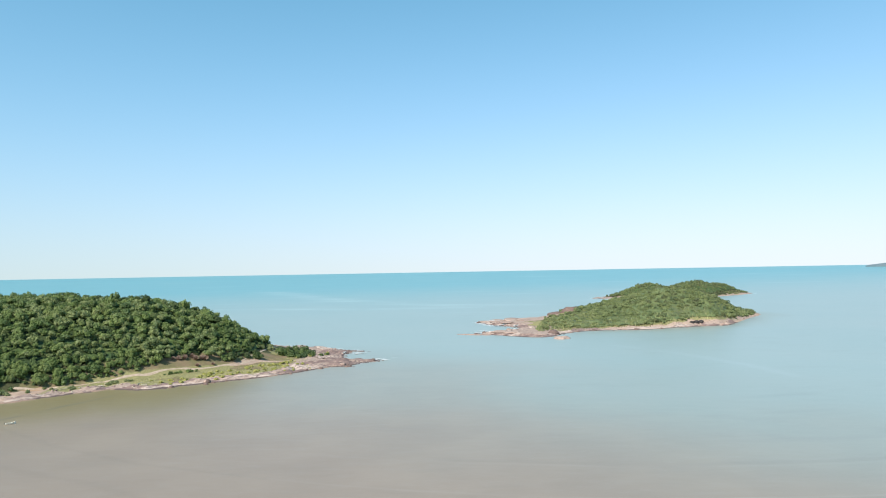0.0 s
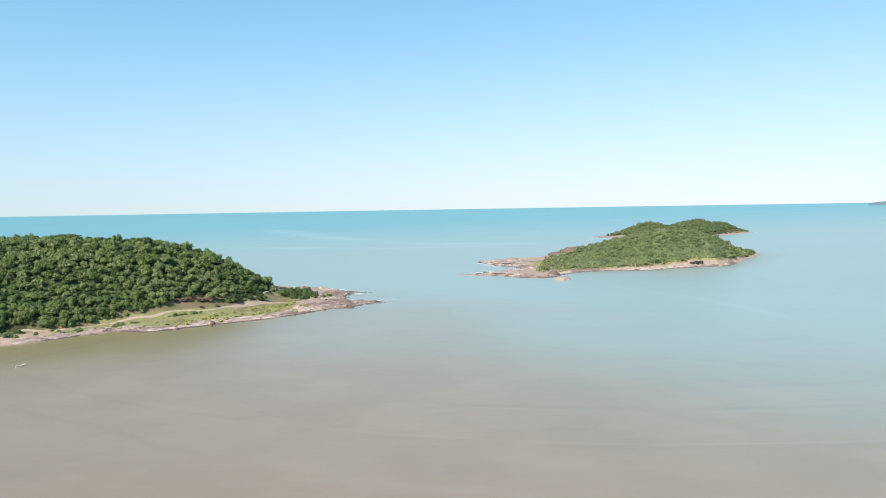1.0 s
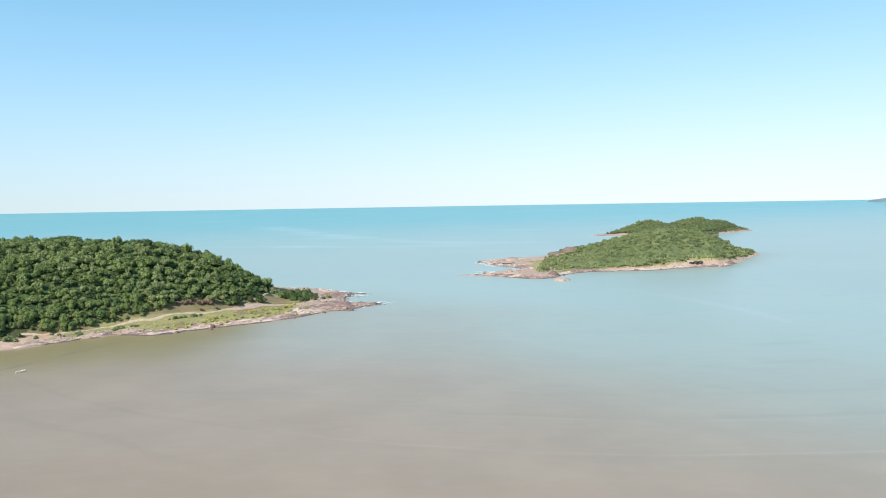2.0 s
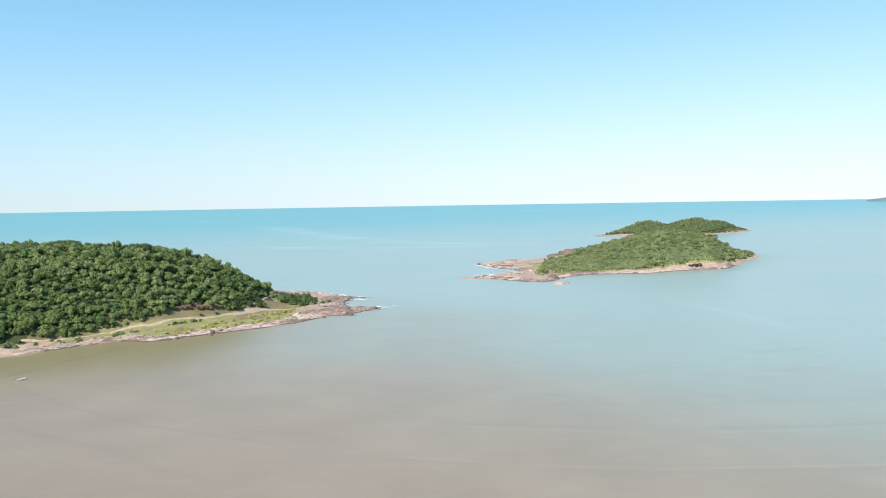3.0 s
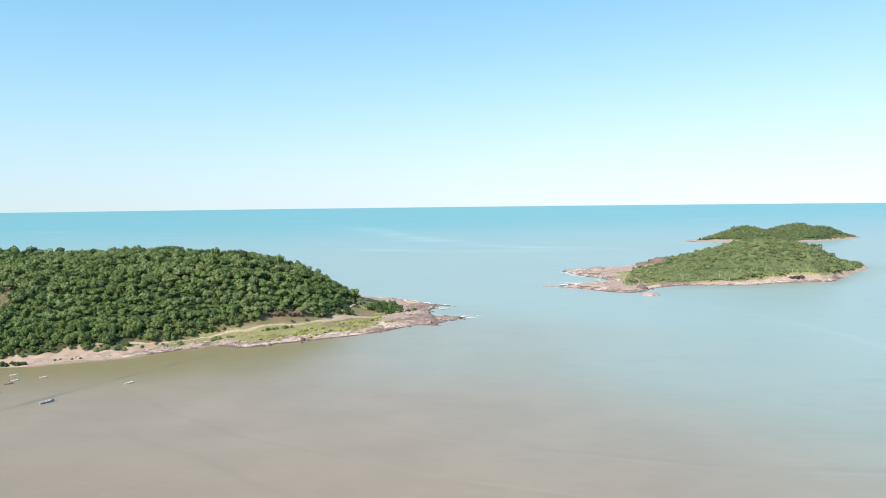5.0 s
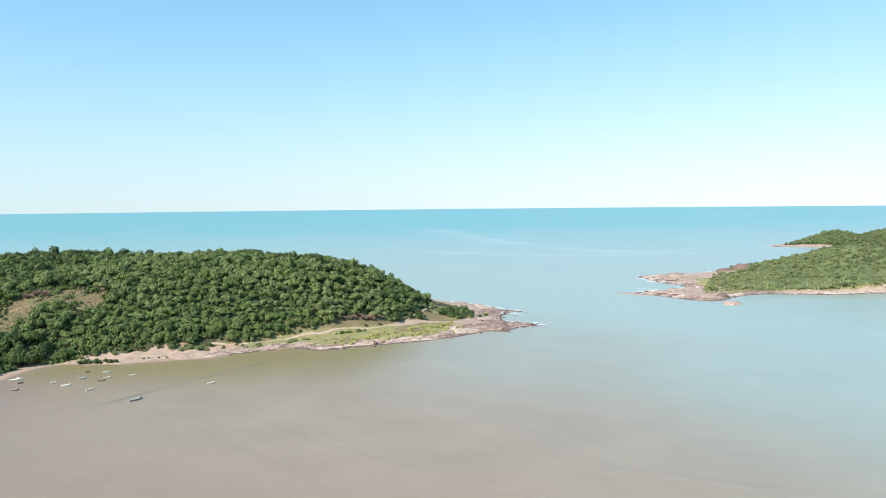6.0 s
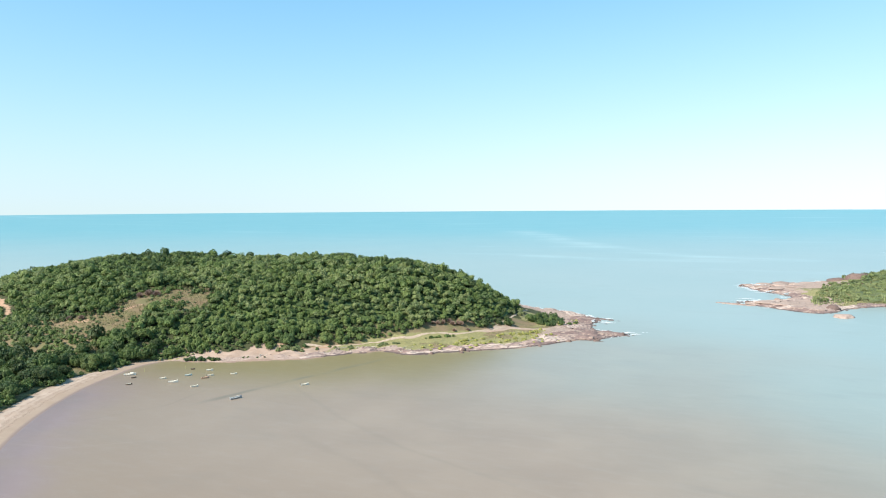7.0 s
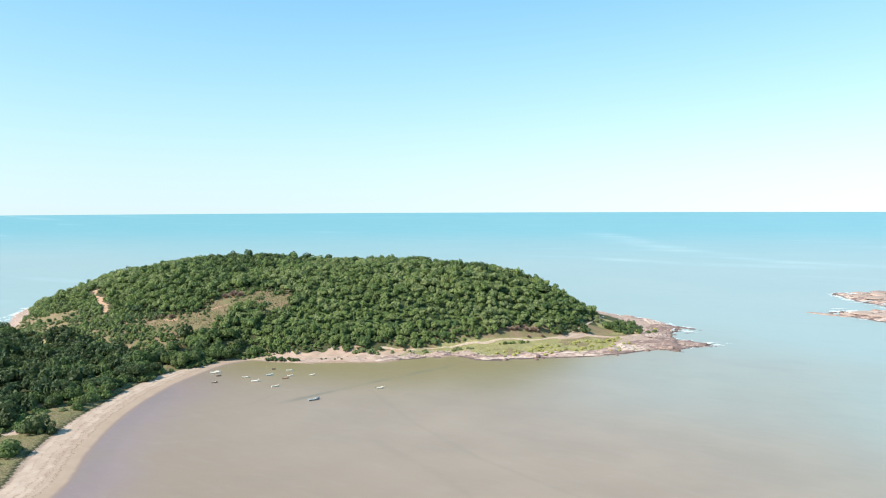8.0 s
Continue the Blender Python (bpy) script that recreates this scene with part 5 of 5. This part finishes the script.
def strand():
    r = random.Random(51)
    curve = [p for p in LANDS["head"]["shore"] if -262 < p[0] < -150 and 355 < p[1] < 430]
    for _ in range(26):
        x, y = curve[r.randrange(len(curve))]
        q = r.uniform(5, 13)
        driftwood(x - 0.5 * q + r.gauss(0, 2), y + 0.86 * q + r.gauss(0, 1), r.uniform(1.6, 4.5), r.uniform(0.12, 0.28), r.uniform(0, 180))
    for _ in range(40):
        x, y = curve[r.randrange(len(curve))]
        q = r.uniform(6, 11)
        boulder("head", x - 0.5 * q + r.gauss(0, 2), y + 0.86 * q + r.gauss(0, 1), r.uniform(0.35, 0.95), r.random() < 0.35, r.randrange(5), r.uniform(0, 360), 1.1,
                "small pale stone on the bank above the shore")


strand()


# ---- surf along the exposed shores ----
def surf(name, keep, reach, seed, label, bare=0.2):
    curve = LANDS[name]["shore"]
    verts, quads = [], []
    r = np.random.default_rng(seed)
    for a, b in zip(curve, np.roll(curve, -1, 0)):
        if not keep(*a):
            continue
        way = b - a
        size = np.hypot(*way)
        out = np.array((way[1], -way[0])) / max(size, 1e-6)
        steps = max(1, int(size / 1.1))
        for i in range(steps):
            for j in range(int(reach / 0.8)):
                p = a + way * i / steps + out * (j * 0.8 - 1.5)
                n = float(fbm(p[0], p[1], 9, seed)) + 0.5 * float(vnoise(p[0], p[1], 2.2, seed + 9))
                if n < bare + 0.6 * j * 0.8 / reach:
                    continue
                q = len(verts)
                w = r.uniform(0.2, 0.5, 4)
                z = 0.10 + r.uniform(0, 0.12)
                for (sx, sy), k in zip(((-1, -1), (1, -1), (1, 1), (-1, 1)), w):
                    verts.append((p[0] + sx * k * 1.4, p[1] + sy * k, z))
                quads.append((q, q + 1, q + 2, q + 3))
    me = mesh_from("surf", np.array(verts), np.array(quads), M_FOAM)
    tagged(new("surf", me), label, "surf", kind="stuff")


surf("head", lambda x, y: x > -120 and y > 500, 9, 3, "white surf breaking round the rocky point")
surf("head", lambda x, y: x < -600 and y > 330 and y < 500, 14, 4, "white surf on the rocks west of the headland", 0.22)
surf("isle", lambda x, y: x < 150 and (y > 735 or x < 60), 13, 5, "white surf washing over the island's low rocks", -0.1)
surf("far", lambda x, y: x < 420 and y < 1600 or x > 720, 14, 7, "thin white surf at the ends of the far island")



def wash(land, spots, seed, label):
    """Patches of broken foam; spots: x, y, length, width, turn in degrees."""
    r = np.random.default_rng(seed)
    verts = []
    for x, y, long, wide, turn in spots:
        c, n = math.cos(radians(turn)), math.sin(radians(turn))
        count = int(long * wide * 2.4)
        a, q = r.normal(0, 0.42, count) * long / 1.6, r.normal(0, 0.42, count) * wide / 1.6
        q = q + 0.12 * wide * np.sin(a * 0.9)
        px, py = x + a * c - q * n, y + a * n + q * c
        for u, v, ground in zip(px, py, height(land, px, py)[0]):
            k = r.uniform(0.3, 0.95, 5)
            z = 0.12 + r.uniform(0, 0.25) + (ground + 0.45 if ground > 0 else 0)
            for j in range(5):
                verts.append((u + k[j] * math.cos(j * 1.257) * 1.3, v + k[j] * math.sin(j * 1.257), z))
    me = mesh_from("surf", np.array(verts), np.arange(len(verts)).reshape(-1, 5), M_FOAM)
    tagged(new("surf", me), label, "surf", kind="stuff")


wash("isle", [(54, 897, 16, 4, 10), (63, 876, 14, 4, 20), (82, 898, 18, 4, 5), (66, 822, 20, 4, 30), (84, 802, 8, 5, 60), (41, 741, 18, 6, 20), (29, 720, 14, 4, 15), (57, 888, 16, 5, 10), (42, 760, 12, 3, 10),
      (50, 750, 10, 4, 40)], 61, "white foam washing over the island's low rock arms")
wash("head", [(-136, 622, 14, 2, 160), (-110, 612, 7, 3, 150), (-100, 601, 9, 3, 130), (-91, 592, 9, 3, 120), (-68, 533, 6, 1.6, 10), (-52, 529, 8, 3, 20), (-46, 524, 8, 2.2, 10), (-74, 590, 9, 2, 170),
      (-71, 569, 8, 2.2, 20), (-84, 568, 6, 2, 80), (-40, 534, 3, 0.8, 20)], 62, "white foam round the rocks of the point")
wash("far", [(346, 1518, 26, 5, 10)], 63, "white foam at the far island's end")


# ---- shrubs ----
def shrub_mesh(name, seed, leaves, size, material, flat=0.8):
    v, f, tint = crown_shape(np.random.default_rng(seed), leaves, 6, size, flat)
    v = v.copy()
    v[:, 2] += 0.1
    return mesh_from(name, v, f, material)


def twig_mesh(seed):
    """A leafless shrub: many thin tapering twigs from one foot."""
    r = random.Random(seed)
    verts, quads = [], []
    for _ in range(420):
        a, t = r.uniform(0, 6.28), r.uniform(0.1, 1.25)
        tip = Vector((math.cos(a) * math.sin(t), math.sin(a) * math.sin(t), math.cos(t))) * r.uniform(0.7, 1.1)
        foot = tip * r.uniform(0.0, 0.55)
        side = tip.cross(Vector((r.gauss(0, 1), r.gauss(0, 1), r.gauss(0, 1)))).normalized() * 0.034
        q = len(verts)
        verts += [foot - side, foot + side, tip + side * 0.5, tip - side * 0.5]
        quads.append((q, q + 1, q + 2, q + 3))
    return mesh_from("shrub", np.array([tuple(v) for v in verts]), np.array(quads), M_DEAD)


GREEN_SHRUBS = [shrub_mesh("shrub", 60 + i, 430, 0.088, M_LEAF_THING) for i in range(4)]
OLIVE_SHRUBS = [shrub_mesh("shrub", 90 + i, 300, 0.1, M_OLIVE, 0.75) for i in range(3)]
YELLOW_SHRUBS = [shrub_mesh("shrub", 70 + i, 130, 0.15, M_YELLOW, 0.7) for i in range(3)]
TWIG_SHRUBS = [twig_mesh(80 + i) for i in range(2)]


def shrub(me, x, y, size, label, group, tall=1.0, name="head", turn=0.0):
    ob = new("shrub", me)
    z = float(height(name, np.array([x]), np.array([y]))[0][0])
    ob.matrix_basis = pose(x, y, max(z, 0) - 0.05, 0, 0, turn)
    ob.scale = (size, size, size * tall)
    return tagged(ob, label, "shrub", group)


def shrubs():
    r = random.Random(23)
    big = "dense dark green bush standing apart on the grass"
    for x, y, s in ((-124, 543, 5.5), (-117, 536, 4.0), (-106, 546, 3.4), (-139, 508, 4.6), (-146, 503, 3.6), (-153, 489, 5.0),
                    (-143, 515, 4.0), (-121, 548, 5.6), (-112, 552, 4.6), (-108, 528, 3.4), (-112, 524, 3.0), (-128, 537, 5.0), (-119, 530, 4.5), (-114, 541, 4.5), (-103, 531, 3.0), (-98, 540, 2.6), (-94, 546, 2.2), (-292, 181, 6.0), (-297, 179, 4.6), (-287.5, 184, 3.4), (-275, 159, 6.2), (-281, 155, 5.2), (-278, 163, 3.6),
                    (-308, 211, 3.2), (-313, 216, 3.6), (-316, 223, 4.2), (-268, 379, 3.6), (-272, 384, 3.0)):
        shrub(GREEN_SHRUBS[r.randrange(4)], x, y, s, big, "bushes on the open ground", r.uniform(0.9, 1.2), turn=r.uniform(0, 360))
    for i in range(12):
        shrub(GREEN_SHRUBS[r.randrange(4)], -303 + i * 1.6 + r.gauss(0, 0.6), 341 + i * 0.72 + r.gauss(0, 0.7), r.uniform(1.5, 2.3),
              "low green mangrove bush standing in the shallows", "mangrove bushes", 1.0, turn=r.uniform(0, 360))
    for i in range(9):
        shrub(GREEN_SHRUBS[r.randrange(4)], -333 + i * 2.6 + r.gauss(0, 0.8), 334 + i * 1.7 + r.gauss(0, 0.8), r.uniform(1.8, 3.0),
              "low spreading green bush at the end of the beach", "bushes at the end of the beach", 0.8, turn=r.uniform(0, 360))
    for x, y, q in ((-308, 188, 4.2), (-303, 186, 2.6), (-311, 196, 3.0), (-312, 206, 2.2), (-299, 193, 1.0), (-268, 151, 1.1)):
        shrub(OLIVE_SHRUBS[r.randrange(3)], x, y, q, "low olive green bush on the grass behind the beach", "bushes behind the beach", 0.8, turn=r.uniform(0, 360))
    for x, y in ((-272, 356.5), (-269.5, 357.6), (-264.5, 360.5), (-260, 362)):
        shrub(GREEN_SHRUBS[r.randrange(4)], x, y, 0.9, "low green mangrove bush standing in the shallows", "mangrove bushes", 0.8)
    for x, y, n, far, size in ((-258, 381, 9, 4.5, 2.6), (-250, 384, 7, 4.0, 2.2), (-274, 375, 3, 1.5, 1.7), (-205, 421, 6, 3.0, 2.0), (-231, 398, 5, 3.0, 1.3),
                               (-222, 406, 5, 3.0, 1.4), (-240, 393, 4, 3.0, 1.2), (-196, 424, 4, 2.5, 1.4)):
        for i in range(n):
            shrub(OLIVE_SHRUBS[r.randrange(3)], x + r.gauss(0, far * 0.6), y + r.gauss(0, far * 0.5), size * r.uniform(0.6, 1.15),
                  "grey-green bush on the sand above the cove", "bushes above the cove", turn=r.uniform(0, 360))
    curve = [p for p in LANDS["head"]["shore"] if p[0] > -172 and p[1] < 480 and p[1] > 400]
    for i in range(60):
        x, y = curve[r.randrange(len(curve))]
        q = r.uniform(7, 19)
        shrub(YELLOW_SHRUBS[r.randrange(3)], x - 0.5 * q + r.gauss(0, 3), y + 0.86 * q + r.gauss(0, 2), 0.7 + 1.7 * r.random() ** 1.5,
              "low yellow-green shrub on the grassy flat", "yellow-green shrubs on the flat", 0.75, turn=r.uniform(0, 360))
    for x, y, n, far in ((-156, 448, 6, 3), (-148, 452, 8, 3.5), (-128, 482, 7, 4), (-119, 482, 9, 4), (-115, 494, 9, 4), (-138, 474, 6, 4), (-114, 505, 5, 2.5)):
        for i in range(n):
            shrub(YELLOW_SHRUBS[r.randrange(3)], x + r.gauss(0, far * 0.7), y + r.gauss(0, far * 0.7), r.uniform(0.8, 1.9),
                  "yellow-green leafy shrub in a clump on the flat", "yellow-green shrubs on the flat", 0.95, turn=r.uniform(0, 360))
    for i in range(22):
        t = r.random()
        shrub(OLIVE_SHRUBS[r.randrange(3)], -212 + 70 * t + r.gauss(0, 2.0), 441 + 62 * t + r.gauss(0, 2.0), r.uniform(0.8, 2.2),
              "grey-green bush between the footpath and the wood", "bushes beside the footpath", turn=r.uniform(0, 360))
    for i in range(13):
        t = r.random()
        shrub(OLIVE_SHRUBS[r.randrange(3)], -154 + 14 * t + r.gauss(0, 2.5), 502 + 62 * t + r.gauss(0, 2.5), r.uniform(1.4, 3.2),
              "grey-green bush at the foot of the wooded slope", "bushes at the foot of the slope", turn=r.uniform(0, 360))
    for i in range(18):
        shrub(YELLOW_SHRUBS[r.randrange(3)], r.uniform(-116, -92), r.uniform(528, 562), r.uniform(0.8, 1.9),
              "low yellow-green shrub on the rocky knoll", "yellow-green shrubs on the knoll", 0.9, turn=r.uniform(0, 360))
    for x, y, s in ((-169, 466, 1.8), (-161, 474, 1.8), (-172, 471, 2.8), (-167, 475, 3.0), (-175, 472, 2.4), (-169, 474, 2.6), (-178, 467, 2.8), (-181, 464, 2.4), (-184, 462, 1.8), (-379, 389, 4.0), (-374, 391, 3.4),
                    (-383, 384, 3.0), (-396, 345, 2.6), (-404, 342, 2.4)):
        shrub(TWIG_SHRUBS[r.randrange(2)], x, y, s, "leafless reddish grey shrub on the slope", "leafless shrubs", 1.15, turn=r.uniform(0, 360))


shrubs()


# ---- grass tufts, bank plants and stems ----
def tufts(name, kind, x0, x1, y0, y1, step, seed, keep, size, material, label, blades=3):
    x, y, r = scatter(x0, x1, y0, y1, step, seed)
    z, d, u, k = height(name, x, y)
    ok = keep(x, y, d, u, k)
    x, y, z = x[ok], y[ok], z[ok]
    n = len(x)
    verts = []
    for b in range(blades):
        a = r.uniform(0, 2 * math.pi, n)
        s = r.uniform(*size, n)
        w = s * r.uniform(0.12, 0.4, n) if kind != "stem" else s * 0.035
        lean = r.uniform(-0.35, 0.35, (2, n)) * s if kind != "stem" else r.uniform(-0.12, 0.12, (2, n)) * s
        cx, cy = np.cos(a) * w, np.sin(a) * w
        ox, oy = r.normal(0, 0.3, n), r.normal(0, 0.3, n)
        quad = np.stack([np.stack([x + ox - cx, y + oy - cy, z - 0.1], 1), np.stack([x + ox + cx, y + oy + cy, z - 0.1], 1),
                         np.stack([x + ox + lean[0] + cx * 0.5, y + oy + lean[1] + cy * 0.5, z + s], 1),
                         np.stack([x + ox + lean[0] - cx * 0.5, y + oy + lean[1] - cy * 0.5, z + s], 1)], 1)
        verts.append(quad.reshape(-1, 3))
    verts = np.vstack(verts)
    me = mesh_from(kind, verts, np.arange(len(verts)).reshape(-1, 4), material)
    tagged(new(kind, me), label, kind, kind="stuff")


tufts("head", "turf", -345, -180, -60, 335, 0.8, 98, lambda x, y, d, u, k: np.abs(d + 0.9 * fbm(x, y, 9, 221, 3) - verge(y)) < 0.8,
      (0.12, 0.32), M_SCARP, "dark matted turf edge along the back of the beach")
tufts("head", "grass", -240, -95, 400, 545, 1.6, 91, lambda x, y, d, u, k: (d > 8.5) & (u > 0.93) & (near_line(x, y, FOOTPATH) > 3.5) & (vnoise(x, y, 9, 92) > -0.5) & (x < -104),
      (0.15, 0.45), M_STRAW, "straw-green tufts of grass on the flat")
tufts("head", "grass", -350, -195, 60, 335, 1.1, 99, lambda x, y, d, u, k: (d > verge(y) + 0.6) & (d < 58) & (near_line(x, y, [(-318, 168), (-300, 177)]) > 5) & (vnoise(x, y, 5, 100) > -0.45),
      (0.1, 0.3), M_VERGE, "olive green grass on the strip behind the beach")
tufts("head", "grass", -415, -335, 322, 415, 1.1, 93, lambda x, y, d, u, k: (near_line(x, y, BARE) < 17) & (vnoise(x, y, 7, 94) > -0.5),
      (0.25, 0.8), M_DRY, "dry grass tufts on the bare slope")
tufts("isle", "grass", 70, 400, 690, 860, 2.3, 95, lambda x, y, d, u, k: (d > 10) & (d < 25) & (vnoise(x, y, 8, 98) > -0.2) & (x > 112), (0.3, 0.9), M_VERGE, "olive green tufts along the island's bank")
tufts("isle", "stem", 98, 310, 700, 810, 6.0, 96, lambda x, y, d, u, k: (d > 13) & (d < 36) & (vnoise(x, y, 18, 97) > -0.25), (2.2, 4.8), M_PALE,
      "thin pale upright stems among the island's scrub", 2)
